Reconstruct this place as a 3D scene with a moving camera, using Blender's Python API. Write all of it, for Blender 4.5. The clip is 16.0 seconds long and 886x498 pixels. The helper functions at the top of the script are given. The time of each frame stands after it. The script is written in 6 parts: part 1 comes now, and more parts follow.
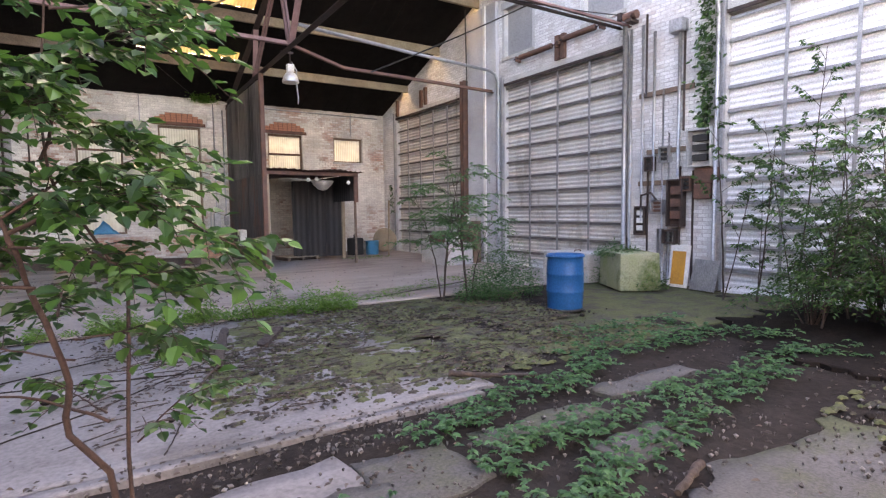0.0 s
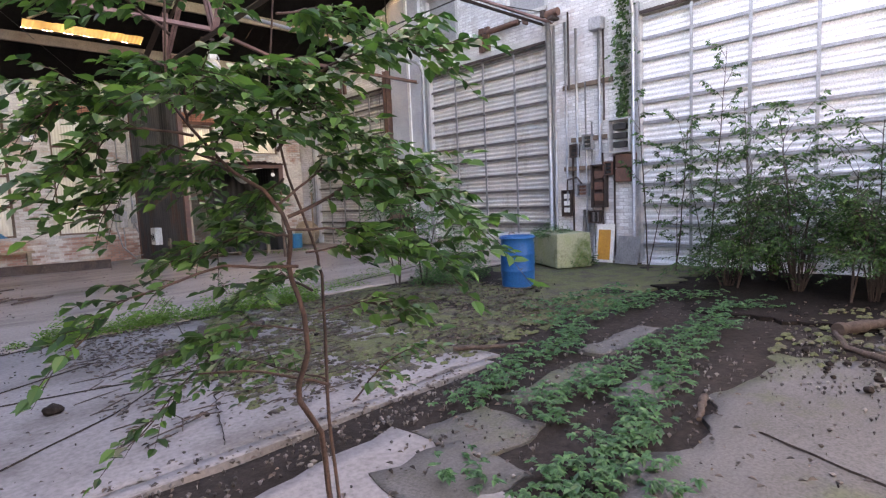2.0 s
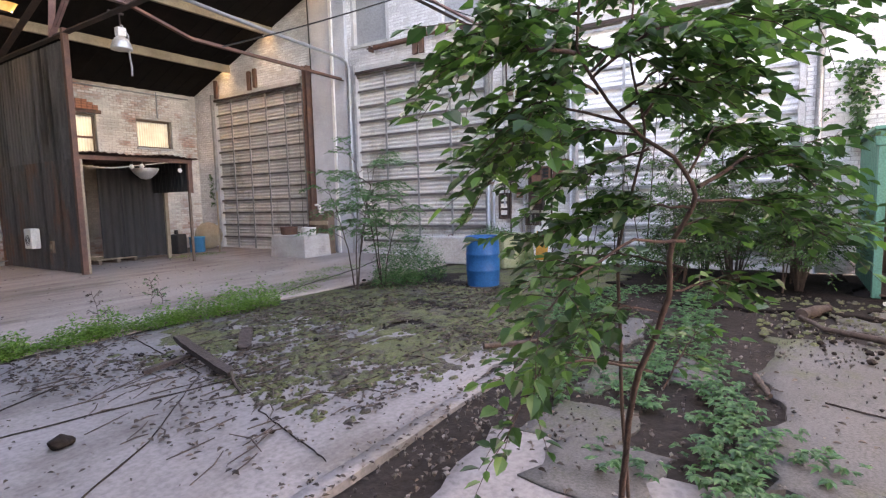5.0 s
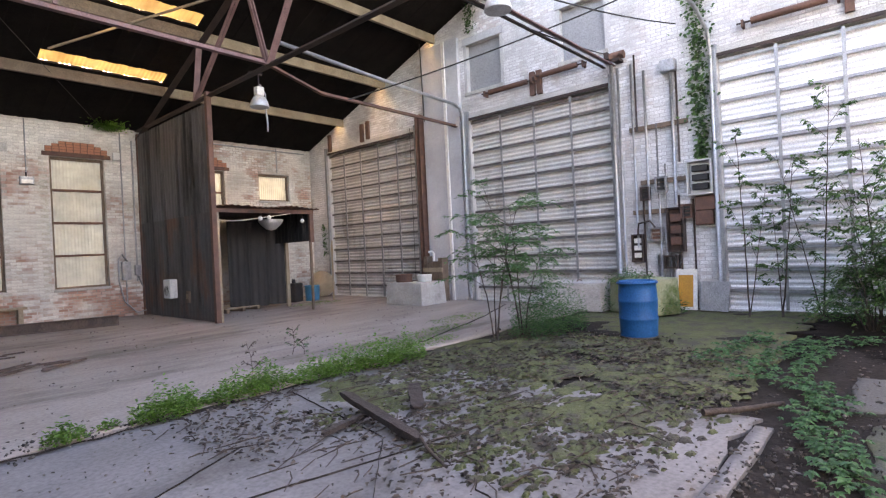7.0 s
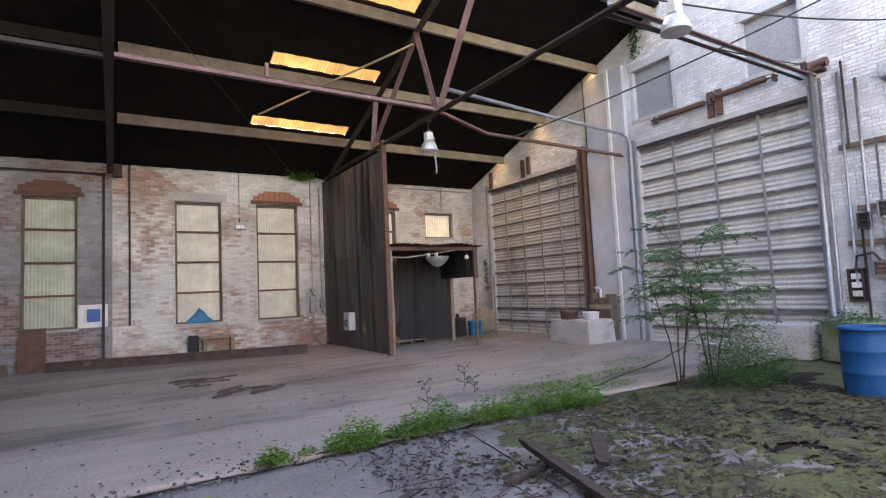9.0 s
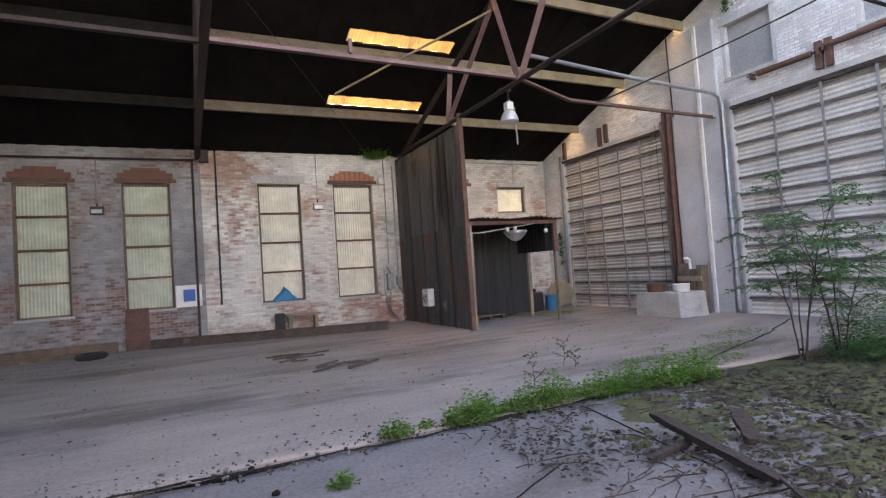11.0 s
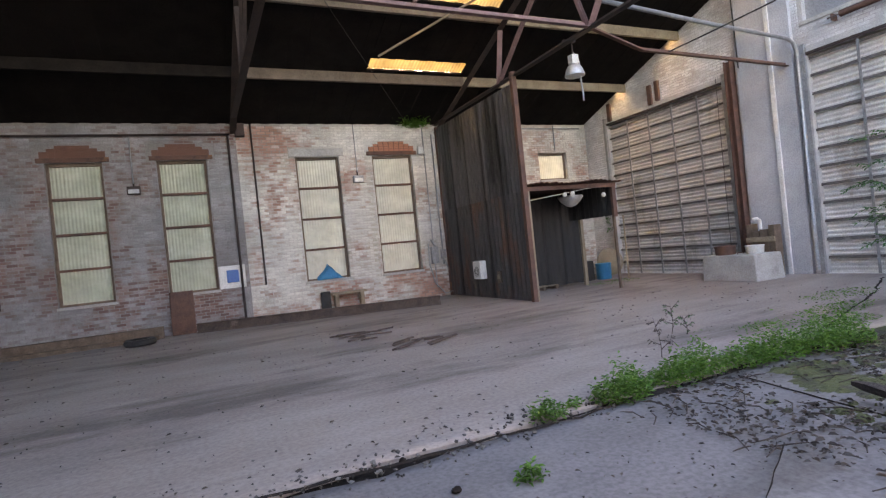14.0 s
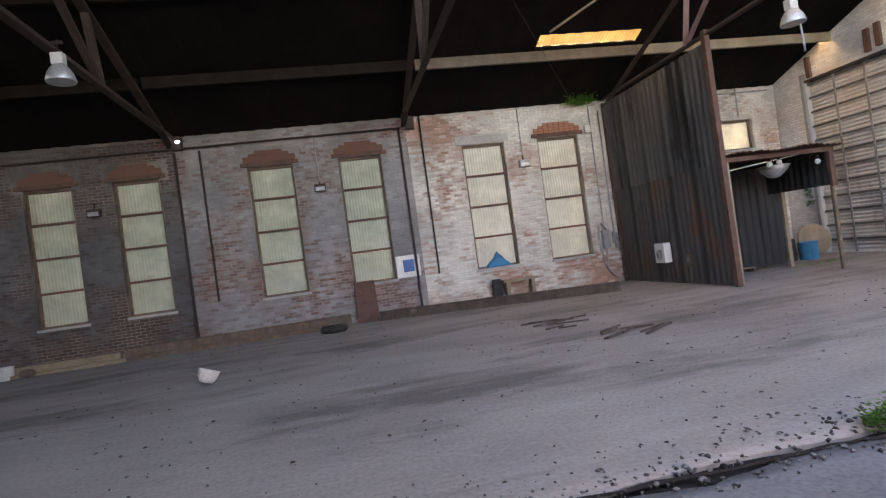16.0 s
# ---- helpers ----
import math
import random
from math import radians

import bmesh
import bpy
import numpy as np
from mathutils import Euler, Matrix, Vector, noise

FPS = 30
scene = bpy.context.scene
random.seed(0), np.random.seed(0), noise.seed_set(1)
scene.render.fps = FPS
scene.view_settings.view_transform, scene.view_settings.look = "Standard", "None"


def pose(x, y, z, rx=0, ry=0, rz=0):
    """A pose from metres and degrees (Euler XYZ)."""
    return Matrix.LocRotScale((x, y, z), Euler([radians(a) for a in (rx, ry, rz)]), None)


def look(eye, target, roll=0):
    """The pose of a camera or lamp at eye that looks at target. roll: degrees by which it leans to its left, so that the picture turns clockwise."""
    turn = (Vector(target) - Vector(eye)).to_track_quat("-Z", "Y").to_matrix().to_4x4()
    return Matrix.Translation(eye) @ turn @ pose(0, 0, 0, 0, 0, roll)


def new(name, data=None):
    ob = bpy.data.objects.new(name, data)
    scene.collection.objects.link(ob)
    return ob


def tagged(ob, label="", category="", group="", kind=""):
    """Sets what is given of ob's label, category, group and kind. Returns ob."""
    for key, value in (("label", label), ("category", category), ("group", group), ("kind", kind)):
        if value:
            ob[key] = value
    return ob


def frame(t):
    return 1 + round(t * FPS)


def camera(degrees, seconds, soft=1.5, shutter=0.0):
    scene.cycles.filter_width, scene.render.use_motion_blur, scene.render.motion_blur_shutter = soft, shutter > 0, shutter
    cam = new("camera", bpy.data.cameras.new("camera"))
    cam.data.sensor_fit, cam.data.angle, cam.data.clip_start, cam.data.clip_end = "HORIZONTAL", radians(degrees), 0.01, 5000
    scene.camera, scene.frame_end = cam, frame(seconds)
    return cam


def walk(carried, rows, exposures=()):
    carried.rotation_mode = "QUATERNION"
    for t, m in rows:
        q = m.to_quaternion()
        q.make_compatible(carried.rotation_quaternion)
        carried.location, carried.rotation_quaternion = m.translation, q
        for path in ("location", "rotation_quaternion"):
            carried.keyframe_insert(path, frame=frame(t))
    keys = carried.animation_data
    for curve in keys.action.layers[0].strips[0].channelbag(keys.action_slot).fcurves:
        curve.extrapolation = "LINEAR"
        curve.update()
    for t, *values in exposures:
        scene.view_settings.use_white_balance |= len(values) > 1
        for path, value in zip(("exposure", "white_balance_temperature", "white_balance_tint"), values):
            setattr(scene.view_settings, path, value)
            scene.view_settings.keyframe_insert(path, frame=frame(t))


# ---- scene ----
cam = camera(79.6, 16.0, 1.25)
PATH = [
    (0, (0.322, 0.559, 1.588), (1.399, 2.238, 1.442), -0.7),
    (0.5, (0.045, 0.687, 1.595), (1.033, 2.419, 1.448), 1.4),
    (1, (-0.230, 0.772, 1.590), (0.923, 2.397, 1.425), -1.5),
    (1.5, (-0.473, 0.828, 1.592), (0.768, 2.386, 1.418), -0.6),
    (2, (-0.655, 0.897, 1.580), (0.716, 2.340, 1.386), -2.5),
    (2.5, (-0.760, 1.112, 1.550), (0.721, 2.452, 1.431), -1.3),
    (3, (-0.998, 1.253, 1.545), (0.519, 2.543, 1.358), -2.0),
    (3.2, (-1.040, 1.350, 1.545), (0.552, 2.552, 1.394), -0.9),
    (5.3, (-1.553, 2.335, 1.516), (0.121, 3.413, 1.331), -1.3),
    (5.5, (-1.554, 2.460, 1.502), (0.109, 3.558, 1.343), -0.7),
    (6, (-1.633, 2.746, 1.526), (0.008, 3.889, 1.477), -2.5),
    (6.5, (-1.706, 3.054, 1.522), (-0.126, 4.280, 1.479), -2.8),
    (7, (-1.669, 3.297, 1.521), (-0.173, 4.624, 1.518), -2.8),
    (7.5, (-1.678, 3.433, 1.549), (-0.251, 4.833, 1.616), -0.3),
    (8, (-1.706, 3.482, 1.571), (-0.418, 5.008, 1.685), -1.6),
    (8.5, (-1.728, 3.503, 1.589), (-0.542, 5.104, 1.752), -2.7),
    (9, (-1.756, 3.516, 1.605), (-0.699, 5.208, 1.754), -2.7),
    (9.5, (-1.779, 3.553, 1.584), (-0.870, 5.333, 1.665), -2.9),
    (10, (-1.841, 3.625, 1.592), (-1.019, 5.447, 1.673), -1.8),
    (10.2, (-1.910, 3.679, 1.589), (-1.085, 5.498, 1.683), -2.2),
    (12.3, (-2.575, 4.460, 1.566), (-1.672, 6.244, 1.576), -5.7),
    (12.5, (-2.636, 4.539, 1.562), (-1.763, 6.338, 1.547), -5.5),
    (13, (-2.742, 4.762, 1.538), (-1.866, 6.559, 1.565), -5.3),
    (13.5, (-2.828, 4.971, 1.544), (-1.991, 6.787, 1.550), -5.1),
    (14, (-2.985, 5.103, 1.522), (-2.147, 6.919, 1.516), -5.9),
    (14.5, (-3.344, 5.320, 1.565), (-2.565, 7.162, 1.549), -4.7),
    (15, (-3.563, 5.532, 1.575), (-2.844, 7.398, 1.621), -4.7),
    (15.5, (-3.690, 5.697, 1.608), (-3.200, 7.635, 1.667), -3.7),
    (16, (-3.953, 5.794, 1.602), (-3.576, 7.758, 1.610), -7.8),
]
EXPOSURES = [(0, 3.68, 8050, 27), (2.5, 3.62, 8050, 26), (5.3, 3.85, 8350, 25), (7, 3.7, 8200, 24), (10, 3.52, 8000, 23), (16, 3.55, 7850, 21)]
walk(cam, [(t, look(eye, target, roll)) for t, eye, target, roll in PATH], EXPOSURES)

# ---- world, sun, light ----
SUN_ELEV, SUN_AZ = radians(28), radians(14)   # the sun stands beyond the window wall, a little to the east
world = bpy.data.worlds.new("sky")
scene.world = world
world.use_nodes = True
wn = world.node_tree.nodes
sky = wn.new("ShaderNodeTexSky")
sky.sky_type = 'NISHITA'
sky.sun_disc = False
sky.sun_elevation, sky.sun_rotation = SUN_ELEV, SUN_AZ
sky.air_density, sky.dust_density = 1.0, 2.5
world.node_tree.links.new(sky.outputs[0], wn["Background"].inputs[0])
wn["Background"].inputs[1].default_value = 0.15
sun = new("sun", bpy.data.lights.new("sun", 'SUN'))
sun.data.energy, sun.data.angle, sun.data.color = 5.0, radians(0.6), (1.0, 0.93, 0.82)
sd = Vector((math.sin(SUN_AZ) * math.cos(SUN_ELEV), math.cos(SUN_AZ) * math.cos(SUN_ELEV), math.sin(SUN_ELEV)))
sun.matrix_world = look(sd * 60, (0, 0, 0))

# ---- materials ----
def mat(name, c1, c2, scale=4.0, rough=0.8, bump=0.3, metal=0.0, c3=None, spot=0.55, fine=40.0, bscale=None, soft=0.12, streak=None, grain=0.5, gloss=0.3):
    """Two colours mixed by a large noise, a third in patches, fine grain and relief."""
    m = bpy.data.materials.new(name)
    m.use_nodes = True
    nt = m.node_tree
    N, L = nt.nodes, nt.links
    p = N["Principled BSDF"]
    tc = N.new("ShaderNodeTexCoord")
    def tex(s, d=6.0, r=0.6):
        n = N.new("ShaderNodeTexNoise")
        n.inputs["Scale"].default_value, n.inputs["Detail"].default_value, n.inputs["Roughness"].default_value = s, d, r
        if streak and s < 10:
            mp = N.new("ShaderNodeMapping")
            mp.inputs["Scale"].default_value = streak
            L.new(tc.outputs["Object"], mp.inputs["Vector"])
            L.new(mp.outputs[0], n.inputs["Vector"])
        else:
            L.new(tc.outputs["Object"], n.inputs["Vector"])
        return n
    def mix(a, b, f):
        n = N.new("ShaderNodeMixRGB")
        for k, v in ((1, a), (2, b)):
            if isinstance(v, tuple):
                n.inputs[k].default_value = (*v, 1)
            else:
                L.new(v, n.inputs[k])
        L.new(f, n.inputs[0])
        return n
    def ramp(src, a, b):
        n = N.new("ShaderNodeMapRange")
        n.inputs[1].default_value, n.inputs[2].default_value = a, b
        L.new(src, n.inputs[0])
        return n.outputs[0]
    big, small = tex(scale), tex(fine, 4.0)
    col = mix(c1, c2, ramp(big.outputs[0], 0.5 - soft * 1.6, 0.5 + soft * 1.6)).outputs[0]
    if c3:
        third = tex(scale * 0.43 + 0.1, 8.0, 0.7)
        col = mix(col, c3, ramp(third.outputs[0], spot, spot + soft)).outputs[0]
    dark = N.new("ShaderNodeMixRGB")
    dark.blend_type = 'MULTIPLY'
    dark.inputs[0].default_value = grain
    L.new(col, dark.inputs[1])
    L.new(ramp(small.outputs[0], 0.2, 0.62), dark.inputs[2])
    L.new(dark.outputs[0], p.inputs["Base Color"])
    rr = N.new("ShaderNodeMapRange")
    rr.inputs[3].default_value, rr.inputs[4].default_value = max(rough - 0.15, 0.05), min(rough + 0.12, 1)
    L.new(big.outputs[0], rr.inputs[0])
    L.new(rr.outputs[0], p.inputs["Roughness"])
    p.inputs["Metallic"].default_value = metal
    p.inputs["Specular IOR Level"].default_value = gloss
    if bump:
        b = N.new("ShaderNodeBump")
        b.inputs["Strength"].default_value, b.inputs["Distance"].default_value = bump, 0.02
        L.new((tex(bscale, 5.0) if bscale else small).outputs[0], b.inputs["Height"])
        L.new(b.outputs[0], p.inputs["Normal"])
    return m


def brick_mat(name, paint, bare, dark, cover, per_object=False, kept=0.0):
    """Painted brick: paint flaked off in patches, each brick a little different; the paint has kept better eastward."""
    m = mat(name, paint, tuple(v * 0.62 for v in paint), 0.8, 0.85, 0.5, fine=60, soft=0.09)
    nt = m.node_tree
    N, L = nt.nodes, nt.links
    p = N["Principled BSDF"]
    old = p.inputs["Base Color"].links[0].from_socket
    tc = N.new("ShaderNodeTexCoord")
    if per_object:
        info = N.new("ShaderNodeObjectInfo")
        rnd = info.outputs["Random"]
        tc = N.new("ShaderNodeNewGeometry")
        vec = tc.outputs["Position"]
    else:
        geo = N.new("ShaderNodeNewGeometry")
        rnd, vec = geo.outputs["Random Per Island"], geo.outputs["Position"]
    n1, n2 = N.new("ShaderNodeTexNoise"), N.new("ShaderNodeTexNoise")
    for n, s in ((n1, 0.7), (n2, 4.0)):
        n.inputs["Scale"].default_value, n.inputs["Detail"].default_value = s, 6.0
        L.new(vec, n.inputs["Vector"])
    add = N.new("ShaderNodeMath")
    add.operation = 'MULTIPLY_ADD'
    add.inputs[1].default_value = 0.17
    L.new(rnd, add.inputs[0])
    mul = N.new("ShaderNodeMath")
    mul.operation = 'MULTIPLY_ADD'
    mul.inputs[1].default_value = 0.4
    L.new(n2.outputs[0], mul.inputs[0])
    L.new(n1.outputs[0], mul.inputs[2])
    L.new(mul.outputs[0], add.inputs[2])
    r = N.new("ShaderNodeMapRange")
    r.inputs[1].default_value, r.inputs[2].default_value = cover - 0.14, cover + 0.06
    xyz, east, less = N.new("ShaderNodeSeparateXYZ"), N.new("ShaderNodeMapRange"), N.new("ShaderNodeMath")
    L.new(vec, xyz.inputs[0])
    east.inputs[1].default_value, east.inputs[2].default_value = -1.0, 4.0
    east.inputs[3].default_value, east.inputs[4].default_value = 0.0, kept
    L.new(xyz.outputs[0], east.inputs[0])
    less.operation = 'SUBTRACT'
    L.new(add.outputs[0], less.inputs[0])
    L.new(east.outputs[0], less.inputs[1])
    low, wear = N.new("ShaderNodeMapRange"), N.new("ShaderNodeMath")
    low.inputs[1].default_value, low.inputs[2].default_value = 0.3, 1.5
    low.inputs[3].default_value, low.inputs[4].default_value = 0.1, 0.0
    L.new(xyz.outputs[2], low.inputs[0])
    L.new(less.outputs[0], wear.inputs[0])
    L.new(low.outputs[0], wear.inputs[1])
    L.new(wear.outputs[0], r.inputs[0])
    bc = N.new("ShaderNodeMixRGB")
    bc.inputs[1].default_value, bc.inputs[2].default_value = (*bare, 1), (*dark, 1)
    L.new(rnd, bc.inputs[0])
    mx = N.new("ShaderNodeMixRGB")
    L.new(r.outputs[0], mx.inputs[0])
    tone, each = N.new("ShaderNodeMapRange"), N.new("ShaderNodeMixRGB")
    tone.inputs[3].default_value, tone.inputs[4].default_value = 1.05, 0.84
    L.new(rnd, tone.inputs[0])
    each.blend_type = 'MULTIPLY'
    each.inputs[0].default_value = 1.0
    L.new(old, each.inputs[1])
    L.new(tone.outputs[0], each.inputs[2])
    L.new(each.outputs[0], mx.inputs[1])
    L.new(bc.outputs[0], mx.inputs[2])
    L.new(mx.outputs[0], p.inputs["Base Color"])
    return m


def sheet_mat(name, colour, stain, through_light, rough=0.5):
    """Translucent ribbed plastic sheet, dirty: lets light through diffusely."""
    m = mat(name, colour, stain, 1.4, rough, 0.0, fine=2.5, grain=0.3)
    N, L = m.node_tree.nodes, m.node_tree.links
    t, mx = N.new("ShaderNodeBsdfTranslucent"), N.new("ShaderNodeMixShader")
    L.new(N["Principled BSDF"].inputs["Base Color"].links[0].from_socket, t.inputs[0])
    mx.inputs[0].default_value = through_light
    L.new(N["Principled BSDF"].outputs[0], mx.inputs[1])
    L.new(t.outputs[0], mx.inputs[2])
    L.new(mx.outputs[0], N["Material Output"].inputs[0])
    return m


def leaf_mat(name, a, b, c):
    """Leaves: each its own green, with some light through them."""
    m = bpy.data.materials.new(name)
    m.use_nodes = True
    N, L = m.node_tree.nodes, m.node_tree.links
    p = N["Principled BSDF"]
    geo = N.new("ShaderNodeNewGeometry")
    cr = N.new("ShaderNodeValToRGB")
    cr.color_ramp.elements[0].color, cr.color_ramp.elements[1].color = (*a, 1), (*c, 1)
    e = cr.color_ramp.elements.new(0.5)
    e.color = (*b, 1)
    L.new(geo.outputs["Random Per Island"], cr.inputs[0])
    L.new(cr.outputs[0], p.inputs["Base Color"])
    p.inputs["Roughness"].default_value = 0.45
    t, mx = N.new("ShaderNodeBsdfTranslucent"), N.new("ShaderNodeMixShader")
    L.new(cr.outputs[0], t.inputs[0])
    mx.inputs[0].default_value = 0.45
    L.new(p.outputs[0], mx.inputs[1])
    L.new(t.outputs[0], mx.inputs[2])
    L.new(mx.outputs[0], N["Material Output"].inputs[0])
    return m


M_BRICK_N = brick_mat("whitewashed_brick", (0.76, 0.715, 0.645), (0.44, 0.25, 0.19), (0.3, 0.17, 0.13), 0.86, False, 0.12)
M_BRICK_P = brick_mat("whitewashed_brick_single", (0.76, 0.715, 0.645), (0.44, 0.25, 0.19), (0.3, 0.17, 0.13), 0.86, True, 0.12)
# West bays: grimy paint, with the bays' dimness also put into the colour.
M_BRICK_W = brick_mat("grimy_shade_brick", (0.37, 0.35, 0.345), (0.24, 0.135, 0.108), (0.15, 0.09, 0.078), 0.88)
M_BRICK_WW = brick_mat("grimy_deep_shade_brick", (0.15, 0.143, 0.138), (0.12, 0.07, 0.058), (0.07, 0.048, 0.042), 0.88)
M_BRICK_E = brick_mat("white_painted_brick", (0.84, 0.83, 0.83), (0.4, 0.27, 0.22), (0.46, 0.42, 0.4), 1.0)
# Darker red brick for the west arches and for all arch joints.
M_ARCH_S = brick_mat("dark_red_brick", (0.15, 0.07, 0.055), (0.17, 0.08, 0.055), (0.09, 0.05, 0.04), 0.55)
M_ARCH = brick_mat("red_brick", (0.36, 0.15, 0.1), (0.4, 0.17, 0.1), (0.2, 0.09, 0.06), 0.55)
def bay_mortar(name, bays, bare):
    """Joints painted over like the bricks of their bay, bare lime where the paint is gone; west bays carry their
    dimness in the colour.
    """
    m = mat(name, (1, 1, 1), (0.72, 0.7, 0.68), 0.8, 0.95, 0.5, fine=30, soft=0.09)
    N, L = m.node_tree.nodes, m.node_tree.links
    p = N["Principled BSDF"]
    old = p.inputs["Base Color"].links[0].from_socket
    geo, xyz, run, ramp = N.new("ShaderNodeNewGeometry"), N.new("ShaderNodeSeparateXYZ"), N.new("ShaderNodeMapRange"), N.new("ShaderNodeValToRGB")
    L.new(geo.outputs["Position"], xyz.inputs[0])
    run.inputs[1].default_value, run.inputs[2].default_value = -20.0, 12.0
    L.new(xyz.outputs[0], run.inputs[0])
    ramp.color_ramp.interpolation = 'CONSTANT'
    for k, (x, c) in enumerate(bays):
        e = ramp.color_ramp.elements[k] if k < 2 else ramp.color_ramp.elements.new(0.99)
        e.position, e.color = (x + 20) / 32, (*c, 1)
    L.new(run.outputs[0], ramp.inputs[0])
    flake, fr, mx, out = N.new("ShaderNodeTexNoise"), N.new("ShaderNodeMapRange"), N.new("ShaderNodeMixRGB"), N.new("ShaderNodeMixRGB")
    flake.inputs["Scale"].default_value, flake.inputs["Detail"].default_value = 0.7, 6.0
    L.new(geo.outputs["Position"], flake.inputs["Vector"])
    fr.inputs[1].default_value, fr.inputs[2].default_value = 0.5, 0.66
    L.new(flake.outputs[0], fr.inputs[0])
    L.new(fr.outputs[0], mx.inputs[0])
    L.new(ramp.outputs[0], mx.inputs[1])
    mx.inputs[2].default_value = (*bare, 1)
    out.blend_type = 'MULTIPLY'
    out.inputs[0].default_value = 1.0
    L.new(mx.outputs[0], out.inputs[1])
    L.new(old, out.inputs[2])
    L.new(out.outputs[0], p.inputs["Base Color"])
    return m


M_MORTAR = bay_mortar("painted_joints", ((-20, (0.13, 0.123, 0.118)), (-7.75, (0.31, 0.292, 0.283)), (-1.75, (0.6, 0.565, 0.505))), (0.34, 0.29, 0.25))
M_PLASTER = mat("grey_render", (0.52, 0.52, 0.535), (0.37, 0.37, 0.385), 0.9, 0.9, 0.4, c3=(0.36, 0.35, 0.34), spot=0.62)
M_DOOR = mat("painted_door_metal", (0.7, 0.68, 0.65), (0.54, 0.52, 0.5), 2.0, 0.5, 0.1, 0.15, c3=(0.34, 0.3, 0.26), spot=0.57, streak=(1, 1, 0.3))
M_DOOR_W = mat("white_door_metal", (0.85, 0.85, 0.86), (0.74, 0.74, 0.75), 1.8, 0.5, 0.1, 0.1, c3=(0.45, 0.42, 0.38), spot=0.63, streak=(1, 1, 0.3))
M_GALV = mat("galvanised_steel", (0.42, 0.42, 0.42), (0.28, 0.28, 0.29), 6, 0.45, 0.1, 0.6)
# Dark strut steel for doors 1 and 2, shadow lines put into the colour.
M_STRUT = mat("shadow_line_strut", (0.2, 0.185, 0.175), (0.12, 0.105, 0.098), 6, 0.65, 0.2, 0.3, c3=(0.34, 0.33, 0.32), spot=0.6)
M_RUST = mat("rusty_steel", (0.17, 0.085, 0.06), (0.1, 0.06, 0.05), 5, 0.8, 0.4, 0.1, c3=(0.26, 0.13, 0.07), spot=0.58)
M_TRUSS = mat("oxide_red_steel", (0.24, 0.14, 0.13), (0.15, 0.085, 0.08), 3, 0.7, 0.3, 0.1, c3=(0.34, 0.24, 0.22), spot=0.6)
M_DARKSTEEL = mat("dark_steel", (0.045, 0.036, 0.034), (0.08, 0.055, 0.047), 4, 0.7, 0.3, 0.1, gloss=0.15)
M_ROOF = mat("near_black_roof_boards", (0.012, 0.0102, 0.0096), (0.02, 0.0172, 0.016), 2, 0.9, 0.4, gloss=0.03)
# Pale copy for the east purlins, their warm light put into the colour.
M_RAFTER = mat("pale_lit_purlin", (0.34, 0.28, 0.195), (0.24, 0.185, 0.125), 3, 0.85, 0.4)
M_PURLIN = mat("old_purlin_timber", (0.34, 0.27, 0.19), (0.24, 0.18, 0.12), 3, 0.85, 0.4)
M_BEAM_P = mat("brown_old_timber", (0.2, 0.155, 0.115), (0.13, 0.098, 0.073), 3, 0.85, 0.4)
# Near-black holds the west purlins' shade; dark stones use it too.
M_NEAR_BLACK = mat("near_black_timber", (0.016, 0.0135, 0.012), (0.03, 0.025, 0.022), 3, 0.9, 0.4, gloss=0.04)
# Darkest iron, for the partition and hanging sheet of the lean-to.
M_CORR_S = mat("near_black_corrugated_iron", (0.02, 0.019, 0.02), (0.042, 0.04, 0.039), 1.3, 0.6, 0.2, 0.3, c3=(0.12, 0.11, 0.1), spot=0.58, streak=(1, 1, 0.2))
M_MORTAR_E = mat("painted_mortar", (0.58, 0.57, 0.56), (0.42, 0.41, 0.4), 2, 0.95, 0.4, c3=(0.4, 0.36, 0.33), spot=0.62)
M_TIMBER = mat("grey_timber", (0.2, 0.14, 0.1), (0.11, 0.08, 0.06), 5, 0.9, 0.5)
M_BARK = mat("bark", (0.07, 0.05, 0.04), (0.045, 0.034, 0.028), 12, 0.9, 0.6)
M_BARK_R = mat("reddish_bark", (0.06, 0.034, 0.027), (0.04, 0.026, 0.022), 12, 0.85, 0.6)
M_FLOOR = mat("dusty_concrete", (0.345, 0.295, 0.265), (0.24, 0.203, 0.182), 1.1, 0.85, 0.09, c3=(0.15, 0.122, 0.107), spot=0.51, fine=22, streak=(0.3, 1, 1), grain=0.35)
M_SLAB = mat("grey_concrete", (0.215, 0.204, 0.203), (0.145, 0.137, 0.135), 1.3, 0.85, 0.12, c3=(0.1, 0.092, 0.084), spot=0.52, fine=26, streak=(0.55, 1, 1), grain=0.45)
M_SLAB_D = mat("dirty_concrete", (0.1, 0.097, 0.095), (0.065, 0.064, 0.059), 1.3, 0.9, 0.3, c3=(0.075, 0.085, 0.045), spot=0.5, fine=50, streak=(0.7, 1, 1), grain=0.6)
M_SOIL = mat("dark_soil", (0.022, 0.018, 0.016), (0.036, 0.03, 0.027), 2.5, 0.95, 1.0, c3=(0.06, 0.052, 0.047), spot=0.6, fine=18, gloss=0.06)
M_MOSS = mat("moss", (0.062, 0.074, 0.028), (0.105, 0.115, 0.05), 6, 0.95, 1.0, c3=(0.06, 0.052, 0.042), spot=0.48, fine=30)
M_BLUE = mat("blue_plastic", (0.004, 0.07, 0.2), (0.006, 0.088, 0.24), 2, 0.5, 0.05, c3=(0.015, 0.04, 0.095), spot=0.56, gloss=0.18)
